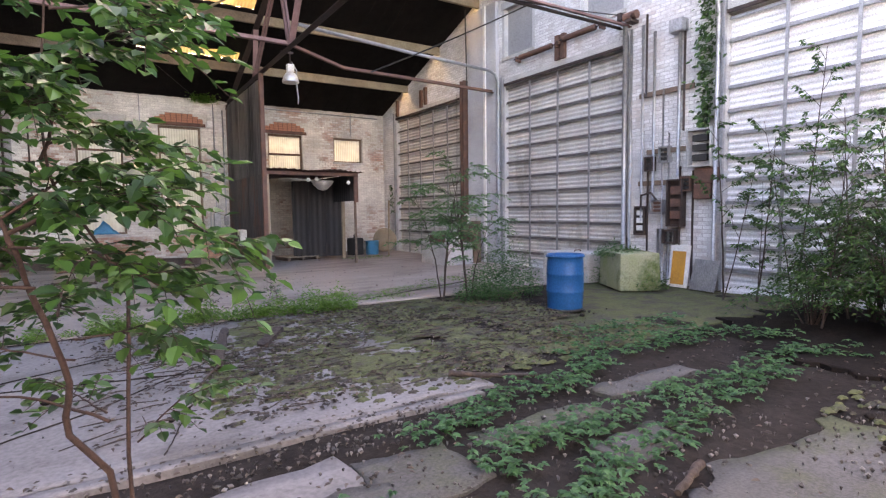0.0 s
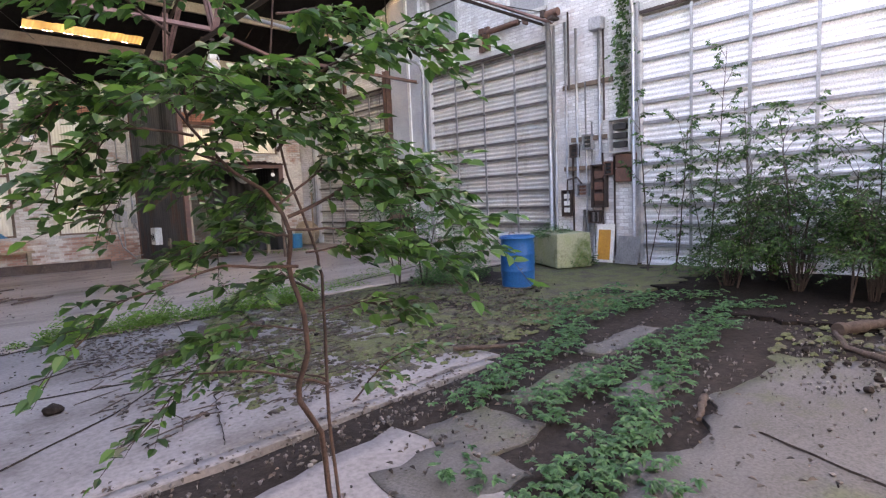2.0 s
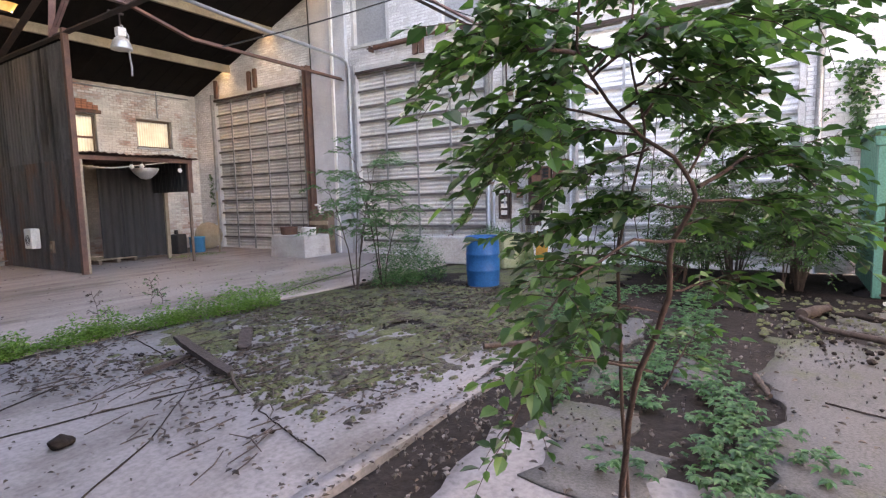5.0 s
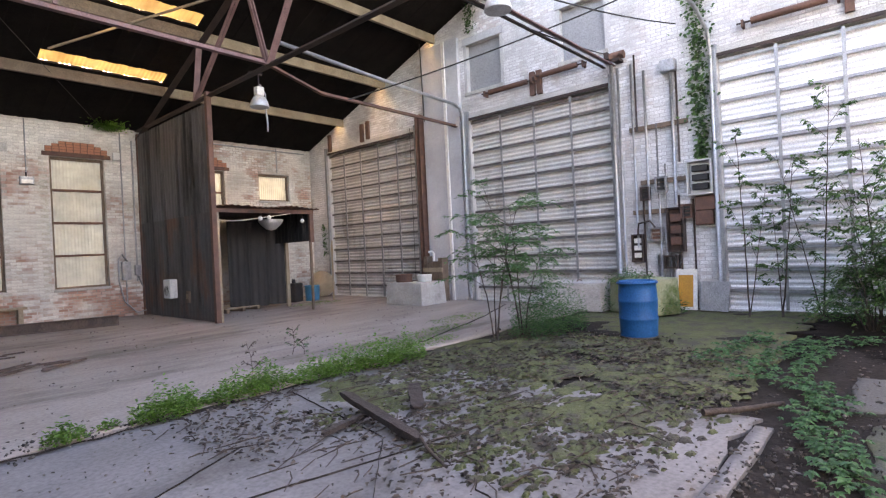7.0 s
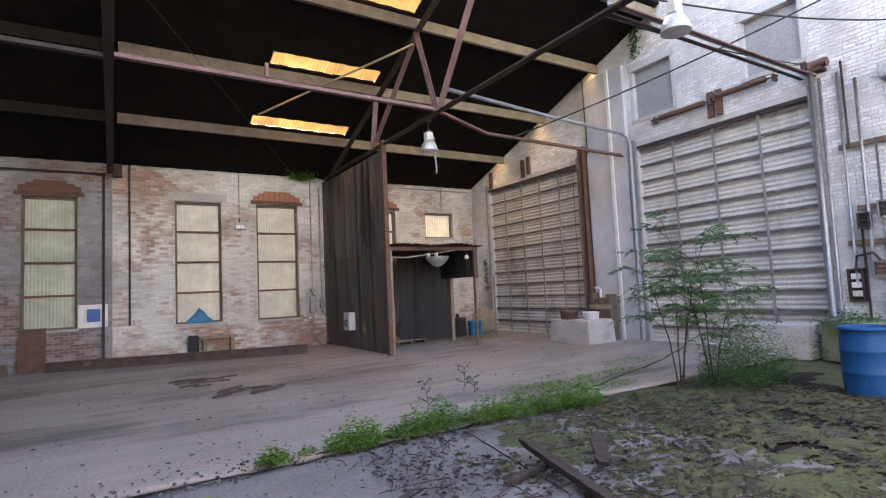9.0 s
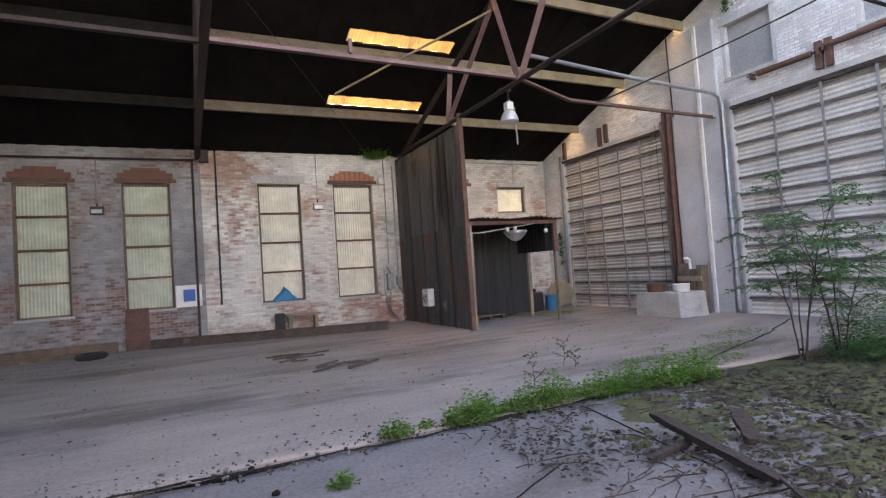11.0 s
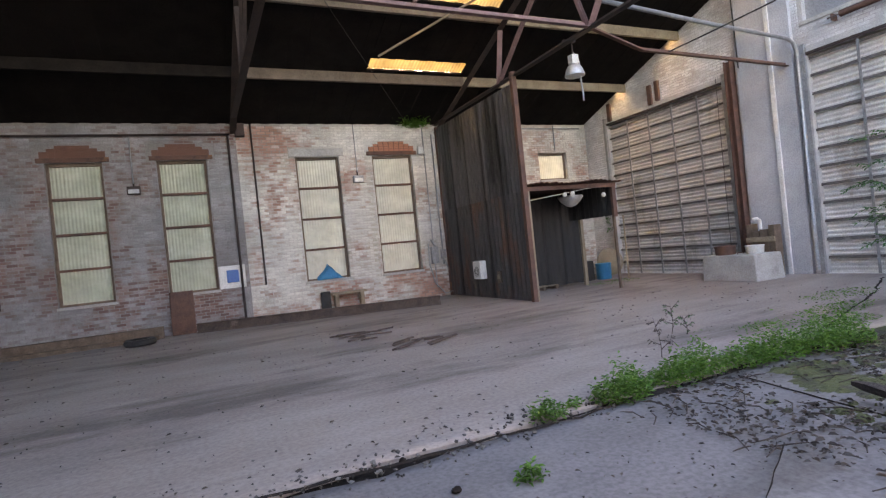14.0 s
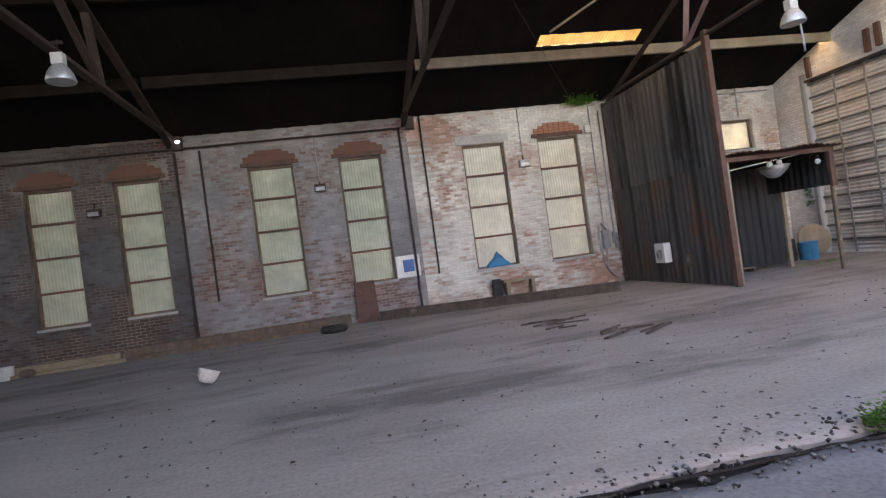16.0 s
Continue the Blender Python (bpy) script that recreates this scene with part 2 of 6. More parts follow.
M_BOARD = mat("grey_window_board", (0.34, 0.34, 0.35), (0.27, 0.27, 0.28), 1.5, 0.9, 0.2)
M_SHADE_SOIL = mat("shade_black_soil", (0.012, 0.01, 0.009), (0.022, 0.018, 0.016), 3, 0.95, 1.0, fine=18, gloss=0.05)
M_CONC = mat("cast_concrete", (0.5, 0.475, 0.445), (0.36, 0.34, 0.315), 2, 0.9, 0.4, c3=(0.26, 0.24, 0.21), spot=0.6)
M_CONC_M = mat("mossy_concrete", (0.25, 0.28, 0.14), (0.33, 0.33, 0.25), 2, 0.95, 0.5, c3=(0.09, 0.13, 0.04), spot=0.5)
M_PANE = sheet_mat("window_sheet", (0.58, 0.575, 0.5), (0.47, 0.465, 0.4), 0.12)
# West windows: darker, greener sheet.
M_PANE_W = sheet_mat("greenish_window_sheet", (0.45, 0.47, 0.39), (0.32, 0.345, 0.26), 0.1)
# Two easternmost windows: the sun's glow put into a paler, more translucent sheet.
M_PANE_B = sheet_mat("bright_window_sheet", (0.7, 0.69, 0.6), (0.55, 0.53, 0.44), 0.2)
# Translucent sheet standing in for a sunlit patch on the roof boards.
M_SUNPATCH = sheet_mat("sunlit_patch_sheet", (0.92, 0.8, 0.52), (0.82, 0.67, 0.38), 0.2)
# Hidden sheet, added to warm and brighten the two east bays.
M_FILL_SLOT = sheet_mat("fill_light_sheet", (0.92, 0.8, 0.58), (0.85, 0.7, 0.46), 0.92)
M_WHITE = mat("white_enamel", (0.75, 0.74, 0.7), (0.6, 0.58, 0.54), 5, 0.4, 0.05)
M_CORR_R = mat("rust_blotched_iron", (0.06, 0.057, 0.056), (0.11, 0.1, 0.096), 3.2, 0.65, 0.3, 0.25, c3=(0.13, 0.075, 0.055), spot=0.52, streak=(1, 1, 0.35))
M_CORR_D = mat("dark_corrugated_iron", (0.075, 0.072, 0.072), (0.15, 0.145, 0.142), 2.6, 0.55, 0.2, 0.35, c3=(0.03, 0.028, 0.027), spot=0.5, streak=(1, 1, 0.16))
M_LAMP = mat("lamp_aluminium", (0.62, 0.63, 0.64), (0.5, 0.5, 0.5), 5, 0.35, 0.05, 0.5)
M_GREEN = mat("green_painted_steel", (0.05, 0.17, 0.13), (0.07, 0.2, 0.16), 3, 0.5, 0.1, 0.1)
M_ORANGE = mat("ochre_board", (0.55, 0.27, 0.04), (0.42, 0.2, 0.05), 4, 0.7, 0.1)
M_TARP = mat("blue_tarpaulin", (0.02, 0.16, 0.3), (0.03, 0.22, 0.38), 5, 0.55, 0.4)
M_BLACK = mat("black_rubber", (0.02, 0.02, 0.02), (0.04, 0.038, 0.036), 6, 0.7, 0.2)
M_BLUESIGN = mat("blue_enamel", (0.02, 0.1, 0.32), (0.03, 0.13, 0.36), 5, 0.4, 0.05)
M_LEAF = leaf_mat("sapling_leaf", (0.011, 0.04, 0.01), (0.027, 0.085, 0.017), (0.07, 0.165, 0.03))
M_LEAF_D = leaf_mat("feathery_leaf", (0.028, 0.085, 0.03), (0.05, 0.14, 0.045), (0.09, 0.21, 0.07))
M_IVY = leaf_mat("ivy_leaf", (0.024, 0.08, 0.031), (0.04, 0.125, 0.044), (0.08, 0.195, 0.07))
M_GRASS = leaf_mat("grass_blade", (0.05, 0.135, 0.018), (0.085, 0.21, 0.027), (0.145, 0.28, 0.05))
M_LITTER = leaf_mat("dead_leaf", (0.034, 0.027, 0.022), (0.07, 0.056, 0.046), (0.13, 0.1, 0.078))

def chip_mat(name, a, b, c):
    """Small stones: each its own grey or brown."""
    m = leaf_mat(name, a, b, c)
    N, L = m.node_tree.nodes, m.node_tree.links
    L.new(N["Principled BSDF"].outputs[0], N["Material Output"].inputs[0])
    N["Principled BSDF"].inputs["Roughness"].default_value = 0.95
    return m


M_CHIP = chip_mat("stone_chip", (0.028, 0.024, 0.021), (0.07, 0.062, 0.056), (0.18, 0.17, 0.16))
M_BEAM = mat("brown_rusted_beam", (0.12, 0.085, 0.07), (0.07, 0.052, 0.046), 4, 0.8, 0.4, 0.1, c3=(0.2, 0.15, 0.12), spot=0.58)
M_ROT = mat("rotten_wood", (0.06, 0.045, 0.04), (0.032, 0.025, 0.022), 9, 0.9, 0.7, c3=(0.1, 0.082, 0.072), spot=0.56, streak=(3, 0.4, 3))

# ---- mesh helpers ----
def box(bm, x0, x1, y0, y1, z0, z1, m=None):
    co = [(x, y, z) for z in (z0, z1) for y in (y0, y1) for x in (x0, x1)]
    v = [bm.verts.new(m @ Vector(c) if m else c) for c in co]
    for f in ((0, 2, 3, 1), (4, 5, 7, 6), (0, 1, 5, 4), (2, 6, 7, 3), (0, 4, 6, 2), (1, 3, 7, 5)):
        bm.faces.new([v[i] for i in f])
    return v


def tube(bm, pts, radii, seg=8, cap=True):
    """A round bar or stem through points."""
    pts = [Vector(p) for p in pts]
    if not isinstance(radii, (list, tuple)):
        radii = [radii] * len(pts)
    rings = []
    for i, p in enumerate(pts):
        d = (pts[min(i + 1, len(pts) - 1)] - pts[max(i - 1, 0)]).normalized()
        a = d.cross(Vector((0, 0, 1)) if abs(d.z) < 0.9 else Vector((1, 0, 0))).normalized()
        b = d.cross(a)
        rings.append([bm.verts.new(p + radii[i] * (math.cos(k * 2 * math.pi / seg) * a + math.sin(k * 2 * math.pi / seg) * b)) for k in range(seg)])
    for r, s in zip(rings, rings[1:]):
        for k in range(seg):
            f = bm.faces.new((r[k], r[(k + 1) % seg], s[(k + 1) % seg], s[k]))
            f.smooth = True
    if cap:
        bm.faces.new(rings[0])
        bm.faces.new(rings[-1][::-1])


def bar(bm, a, b, w, h):
    """A rectangular bar from a to b."""
    a, b = Vector(a), Vector(b)
    m = look(a, b)
    n = (b - a).length
    box(bm, -w / 2, w / 2, -h / 2, h / 2, -n, 0, m)


def angle_bar(bm, a, b, w, t=0.012):
    """A rolled angle section from a to b."""
    a, b = Vector(a), Vector(b)
    m = look(a, b)
    n = (b - a).length
    box(bm, -w / 2, w / 2, -w / 2, -w / 2 + t, -n, 0, m)
    box(bm, -w / 2, -w / 2 + t, -w / 2 + t, w / 2, -n, 0, m)


def lathe(bm, prof, seg=24, m=None):
    """A turned shape: (radius, height) pairs round z."""
    rings = []
    for r, z in prof:
        ring = []
        for k in range(seg):
            c = Vector((r * math.cos(2 * math.pi * k / seg), r * math.sin(2 * math.pi * k / seg), z))
            ring.append(bm.verts.new(m @ c if m else c))
        rings.append(ring)
    for r, s in zip(rings, rings[1:]):
        for k in range(seg):
            f = bm.faces.new((r[k], r[(k + 1) % seg], s[(k + 1) % seg], s[k]))
            f.smooth = True
    if prof[0][0] > 1e-4:
        bm.faces.new(rings[0][::-1])
    if prof[-1][0] > 1e-4:
        bm.faces.new(rings[-1])


def link_mesh(name, bm, material, parent=None, bevel=0.0):
    if bevel:
        bmesh.ops.bevel(bm, geom=bm.edges[:], offset=bevel, segments=2, affect='EDGES', profile=0.6)
    me = bpy.data.meshes.new(name)
    bm.normal_update()
    bm.to_mesh(me)
    bm.free()
    me.materials.append(material)
    ob = new(name, me)
    if parent:
        ob.parent = parent
    return ob


def part(name, bm, material, parent, label="", bevel=0.0):
    ob = link_mesh(name, bm, material, parent, bevel)
    return tagged(ob, label) if label else ob


def thing(name, at, label, category, group="", rz=0, kind=""):
    e = new(name)
    e.empty_display_size = 0.1
    e.matrix_basis = pose(*at, 0, 0, rz)
    return tagged(e, label, category, group, kind)


def quick_mesh(name, verts, faces, material, parent=None):
    me = bpy.data.meshes.new(name)
    me.from_pydata(verts, [], faces)
    me.materials.append(material)
    ob = new(name, me)
    if parent:
        ob.parent = parent
    return ob


def corrugated(bm, u0, u1, w0, w1, pitch, amp, to3d, thick=0.004, step=4):
    """A ribbed sheet: ribs run along w; to3d(u, w, d) gives the place."""
    n = max(int((u1 - u0) / pitch * step), 2)
    front = []
    for i in range(n + 1):
        u = u0 + (u1 - u0) * i / n
        d = amp * math.sin(2 * math.pi * i / step)
        front.append([bm.verts.new(to3d(u, w, d + o)) for w in (w0, w1) for o in (0, thick)])
    for a, b in zip(front, front[1:]):
        for f in ((a[0], b[0], b[2], a[2]), (a[1], a[3], b[3], b[1])):
            bm.faces.new(f).smooth = True
    for e in (front[0], front[-1]):
        bm.faces.new((e[0], e[1], e[3], e[2]))


# ---- the large structure ----
XE, YN = 10.2, 20.37          # inner faces of the gable wall and the window wall
YS, RIDGE, EAVE, SLOPE = 0.5, 10.45, 5.42, 0.367
XW = -20.0


def roofline(y):
    return EAVE + SLOPE * (YN - y if y > RIDGE else y - YS)


def strips_wall(name, cuts, top, holes, to3d, thick, material, label):
    """A thick wall cut in upright strips, with real openings; the top may slope."""
    bm = bmesh.new()
    for a, b in zip(cuts, cuts[1:]):
        spans, z = [], 0.0
        for h in sorted((h for h in holes if h[0] < (a + b) / 2 < h[1]), key=lambda h: h[2]):
            spans.append((z, h[2], h[2]))
            z = h[3]
        spans.append((z, top(a), top(b)))
        for lo, ha, hb in spans:
            if max(ha, hb) - lo < 0.001:
                continue
            c = [(a, lo), (b, lo), (b, hb), (a, ha)]
            v = [[bm.verts.new(to3d(u, w, d)) for u, w in c] for d in (0, thick)]
            bm.faces.new(v[0]), bm.faces.new(v[1][::-1])
            for k in range(4):
                bm.faces.new((v[0][k], v[1][k], v[1][(k + 1) % 4], v[0][(k + 1) % 4]))
    bmesh.ops.recalc_face_normals(bm, faces=bm.faces[:])
    ob = link_mesh(name, bm, material)
    return tagged(ob, label, "wall", kind="structure")


def brick_face(name, u0, u1, top, holes, to3d, material, parent, skip=None, gap=0.03, seed=1):
    """The bricks of a wall's face, one by one, joined as one part; joints stay recessed."""
    rng = np.random.default_rng(seed)
    verts, faces = [], []
    row, z = 0, 0.01
    while z < 9.2:
        u = u0 - (0.11 if row % 2 else 0)
        while u < u1:
            a, b = max(u, u0) + 0.005, min(u + 0.215, u1) - 0.002
            zz = z + 0.066
            z1, z = z, z
            for h in holes:
                h0, h1, g0, g1 = h[0] - gap, h[1] + gap, h[2] - gap, h[3] + gap
                if a < h1 and b > h0 and z < g1 and zz > g0:
                    if a < h0:
                        b = h0 - 0.002
                    elif b > h1:
                        a = h1 + 0.002
                    elif z < g0:
                        zz = g0 - 0.002
                    elif zz > g1:
                        z = g1 + 0.002
            clear = b - a > 0.03 and zz - z > 0.015 and zz < min(top(a), top(b)) and not any(a < h[1] + gap and b > h[0] - gap and z < h[3] + gap and zz > h[2] - gap for h in holes)
            if clear and not (skip and skip(a, b, z)):
                d = -0.009 + rng.uniform(-0.004, 0.003)
                n = len(verts)
                j = rng.uniform(-0.002, 0.002, 4)
                verts += [to3d(a, z + j[0], 0.003), to3d(b, z + j[1], 0.003), to3d(b, zz + j[2], 0.003), to3d(a, zz + j[3], 0.003)]
                verts += [to3d(a + 0.004, z + 0.004 + j[0], d), to3d(b - 0.004, z + 0.004 + j[1], d), to3d(b - 0.004, zz - 0.004 + j[2], d), to3d(a + 0.004, zz - 0.004 + j[3], d)]
                faces += [(n + 4, n + 5, n + 6, n + 7)] + [(n + k, n + (k + 1) % 4, n + 4 + (k + 1) % 4, n + 4 + k) for k in range(4)]
            z = z1
            u += 0.225
        z += 0.0765
        row += 1
    ob = quick_mesh(name, verts, faces, material, parent)
    return tagged(ob, kind="stuff")


# window wall: (x0, x1, sill, head)
WINDOWS = [(-11.32, -10.22, 1.02, 4.42), (-9.3, -8.2, 1.02, 4.42), (-6.05, -4.88, 1.02, 4.46), (-3.7, -2.53, 1.02, 4.47),
           (-0.23, 1.02, 0.95, 4.48), (2.03, 3.31, 0.92, 4.48), (5.55, 6.82, 3.0, 4.44), (8.05, 9.25, 3.5, 4.44)]
WINDOWS += [(-15.3, -14.2, 1.02, 4.4), (-17.4, -16.3, 1.02, 4.4)]
north3d = lambda u, w, d: (u, YN + d, w)
ncuts = sorted({XW - 0.4, XE, *[w[0] for w in WINDOWS], *[w[1] for w in WINDOWS]})
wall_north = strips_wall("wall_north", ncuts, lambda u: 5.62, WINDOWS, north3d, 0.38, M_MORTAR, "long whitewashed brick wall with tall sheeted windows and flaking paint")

# gable wall: (y0, y1, z0, z1)
DOORS = [(14.72, 19.22, 0.0, 5.1), (8.42, 12.6, 0.0, 5.08), (2.05, 6.17, 0.0, 5.12)]
GABLE_WINDOWS = [(11.44, 12.6, 5.88, 7.2), (8.5, 9.64, 5.95, 7.24)]
east3d = lambda u, w, d: (XE + d, u, w)
ecuts = sorted({-3.0, YS, RIDGE, YN + 0.38, *[v for h in DOORS + GABLE_WINDOWS for v in h[:2]]})
gable_top = lambda y: roofline(y) + 0.25 if y > YS else 5.67
wall_east = strips_wall("wall_east", ecuts, gable_top, DOORS + GABLE_WINDOWS, east3d, 0.4, M_MORTAR_E, "tall white-painted brick gable wall with large sectional doors")
# Unseen closing wall, its height chosen to hold back sky light.
wall_south = strips_wall("wall_south", [XW - 0.4, -4.7, -4.69, XE + 0.4], lambda u: 5.6 if u < -4.695 else 5.0, [], lambda u, w, d: (u, -3.0 - d, w), 0.4, M_PLASTER, "plain rendered wall added unseen behind the yard to limit sky light")
wall_west = strips_wall("wall_west", [-3.0, YN], lambda y: 5.6 if y < YS else roofline(y), [], lambda u, w, d: (XW - d, u, w), 0.4, M_PLASTER, "plain rendered wall closing the hall")

# ---- ground ----
def ground_sheet(name, x0, x1, y0, y1, z, amp, step, material, label, seed=0, edge=0.0, drop=0.25):
    """A sheet of ground with slight relief and a ragged rim."""
    bm = bmesh.new()
    nx, ny = max(int((x1 - x0) / step), 1), max(int((y1 - y0) / step), 1)
    g = []
    for j in range(ny + 1):
        row = []
        for i in range(nx + 1):
            x, y = x0 + (x1 - x0) * i / nx, y0 + (y1 - y0) * j / ny
            h = amp * noise.fractal(Vector((x * 0.7 + seed, y * 0.7, 0)), 1.0, 2.0, 4)
            ex = edge * (noise.noise(Vector((x * 1.3, y * 1.3, seed + 9))) + 0.6 * noise.noise(Vector((x * 4.5, y * 4.5, seed))))
            row.append(bm.verts.new((x + (ex if i in (0, nx) else 0), y + (ex if j in (0, ny) else 0), z + h)))
        g.append(row)
    for a, b in zip(g, g[1:]):
        for i in range(nx):
            bm.faces.new((a[i], a[i + 1], b[i + 1], b[i])).smooth = True
    rim = [g[0][i] for i in range(nx + 1)] + [g[j][nx] for j in range(1, ny + 1)] + [g[ny][i] for i in range(nx - 1, -1, -1)] + [g[j][0] for j in range(ny - 1, 0, -1)]
    low = [bm.verts.new((v.co.x, v.co.y, v.co.z - drop)) for v in rim]
    for k in range(len(rim)):
        n = (k + 1) % len(rim)
        bm.faces.new((rim[n], rim[k], low[k], low[n]))
    ob = link_mesh(name, bm, material)
    return tagged(ob, label, "floor", kind="structure")


ground_sheet("ground", -60, 60, -60, 60, -0.06, 0.01, 2.0, M_SOIL, "dark bare soil between the concrete slabs", 3)
ground_sheet("ground_soil", -6, XE, -3, 9.0, -0.03, 0.03, 0.12, M_SOIL, "dark damp soil with leaf crumbs between broken slabs", 5)
ground_sheet("floor", XW, XE, 8.86, YN, 0.0, 0.006, 0.2, M_FLOOR, "worn dusty reddish-grey concrete floor with stains", 1, 0.08)
ground_sheet("pavement_slab", XW, 3.3, 4.3, 8.75, -0.005, 0.008, 0.15, M_SLAB, "weathered grey concrete slab, broken at its rim", 2, 0.1)
ground_sheet("pavement_slab_east", 3.3, XE, 4.6, 8.8, -0.02, 0.03, 0.12, M_MOSS, "moss-covered broken concrete with dead leaves", 8, 0.15)
ground_sheet("pavement_kerb", -8, 3.05, 4.16, 4.29, 0.006, 0.006, 0.1, M_SLAB, "pale raised concrete lip along the slab", 4, 0.01)
ground_sheet("pavement_slab_south", XW, 1.45, -3, 3.72, -0.01, 0.01, 0.15, M_SLAB, "weathered grey concrete slab with cracks", 12, 0.16)
ground_sheet("pavement_slab_patch", 1.55, 4.9, -2.5, 2.25, -0.012, 0.02, 0.12, M_SLAB_D, "cracked grey concrete with moss and soil at its edge", 15, 0.3)
ground_sheet("ground_moss", 4.7, 7.6, -1.8, 1.55, -0.02, 0.03, 0.12, M_SLAB_D, "mossy concrete with dirt before the green shed", 51, 0.35)

for x0, x1, y0, y1, k in ((1.55, 2.25, 3.0, 3.62, 61), (2.45, 3.7, 3.32, 3.6, 62), (3.05, 3.75, 2.72, 3.0, 63), (3.9, 5.2, 3.5, 3.8, 64), (0.95, 1.7, 2.7, 3.3, 65)):
    ground_sheet("pavement_slab_piece", x0, x1, y0, y1, -0.006, 0.015, 0.08, M_SLAB_D, "broken piece of grey concrete between ivy rows", k, 0.14)
# Black sheet laid where the bushes' shade falls, shade put into its colour.
ground_sheet("ground_humus", 6.2, XE - 0.02, 1.2, 4.5, 0.0, 0.05, 0.12, M_SHADE_SOIL, "black ground sheet standing for the shade under the bushes", 41, 0.5)

# ---- roof ----
def roof_strip(bm, y0, y1, x0, x1, board):
    """Boards that run up the slope."""
    x = x0
    k = 0
    while x < x1 - 0.01:
        b = min(x + board, x1)
        o = 0.012 * (k % 2)
        v = []
        for dz in (0, 0.05):
            v += [bm.verts.new((xx, y, roofline(y) + dz + o)) for xx, y in ((x, y0), (b, y0), (b, y1), (x, y1))]
        bm.faces.new(v[:4][::-1]), bm.faces.new(v[4:])
        for i in range(4):
            bm.faces.new((v[i], v[(i + 1) % 4], v[4 + (i + 1) % 4], v[4 + i]))
        x, k = b, k + 1


ROOF_Y0 = 11.6
GLOW_SHEETS = [(1.4, 4.12, 17.7, 18.12), (1.4, 4.12, 15.48, 15.9), (1.6, 4.12, 13.28, 13.68)]   # x0, x1, y0, y1 of sheets standing in for sunlit patches on the boards
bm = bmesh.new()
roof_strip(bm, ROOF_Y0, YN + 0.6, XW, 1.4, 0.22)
FILL_SLOTS = [(18.26, 18.6), (16.04, 16.33), (13.81, 14.04)]      # hidden sheeted slots behind the purlins, added to light the two east bays
CUTS = sorted([ROOF_Y0, YN + 0.6] + [v for q in FILL_SLOTS for v in q])
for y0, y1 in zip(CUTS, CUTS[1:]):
    if (y0, y1) not in FILL_SLOTS:
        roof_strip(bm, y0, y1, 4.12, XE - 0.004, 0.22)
CUTS = sorted([ROOF_Y0, YN + 0.6] + [v for q in FILL_SLOTS + [w[2:] for w in GLOW_SHEETS] for v in q])
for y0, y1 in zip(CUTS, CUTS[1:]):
    if (y0, y1) not in FILL_SLOTS + [w[2:] for w in GLOW_SHEETS]:
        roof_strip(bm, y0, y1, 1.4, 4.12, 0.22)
GLOW_SHEETS += [(1.4, XE - 0.004, *q) for q in FILL_SLOTS]
# Unseen roof runs, added to keep daylight off the west bays.
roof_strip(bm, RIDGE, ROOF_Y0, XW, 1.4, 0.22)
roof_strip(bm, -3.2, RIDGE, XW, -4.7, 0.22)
tagged(link_mesh("ceiling", bm, M_ROOF), "near-black boarded roof slope with gaps, unseen west part added for shade", "roof", kind="structure")

for k, (x0, x1, y0, y1) in enumerate(GLOW_SHEETS):
    bm = bmesh.new()
    corrugated(bm, x0 - 0.1, x1 + (0.1 if k < 3 else 0.0), y0 - 0.05, y1 + 0.05, 0.09, 0.012, lambda u, w, d: (u, w, roofline(w) + 0.085 + d))
    tagged(link_mesh("roof_light", bm, M_SUNPATCH if k < 3 else M_FILL_SLOT), "added translucent corrugated roof sheet giving a warm glow", "skylight", "roof lights")

# Pale east, brown middle, near-black west: each bay's light put into colour.
for y in (18.2, 15.98, 13.75, 11.75):
    for x0, x1 in ((-19.9, -13.75), (-13.65, -7.75), (-7.65, -1.75), (-1.65, 4.197), (4.203, 10.15)):
        bm = bmesh.new()
        z = roofline(y)
        box(bm, x0, x1, y - 0.045, y + 0.045, z - 0.27, z - 0.02)
        tagged(link_mesh("purlin", bm, M_RAFTER if x0 > 4 else M_BEAM_P if x0 > -2 else M_NEAR_BLACK, None, 0.006), "weathered timber roof purlin under the boards", "purlin", "roof purlins")

def roof_truss(x, steel):
    """A steel roof truss of angles and bars across the hall."""
    t = thing("roof_truss", (x, YN, 5.4), "rust-red steel roof truss of paired angles", "truss", "roof trusses")
    at = lambda y, z: (0, y - YN, z - 5.4)
    low = 5.42
    top = lambda y: roofline(y) - 0.34
    def one(name, a, b, w, m=steel):
        bm = bmesh.new()
        for s in (-1, 1):
            va, vb = Vector(at(*a)), Vector(at(*b))
            va.x = vb.x = s * 0.035
            angle_bar(bm, va, vb, w)
        part(name, bm, m, t)
    one("bottom_chord", (YN - 0.02, low), (0.6, low), 0.075, M_DARKSTEEL)
    one("top_chord", (YN - 0.05, top(YN) + 0.1), (RIDGE, top(RIDGE)), 0.09, M_DARKSTEEL)
    one("top_chord", (RIDGE, top(RIDGE)), (0.6, top(0.6) + 0.1), 0.09, M_DARKSTEEL)
    for a, b, w in (((16.4, low), (16.1, top(16.1)), 0.07), ((13.0, low), (13.75, top(13.75)), 0.08), ((13.0, low), (RIDGE, top(RIDGE)), 0.075), ((16.4, low), (13.75, top(13.75)), 0.06),
                    ((7.9, low), (7.2, top(7.2)), 0.08), ((7.9, low), (RIDGE, top(RIDGE)), 0.075)):
        one("web_bar", a, b, w)
    return t

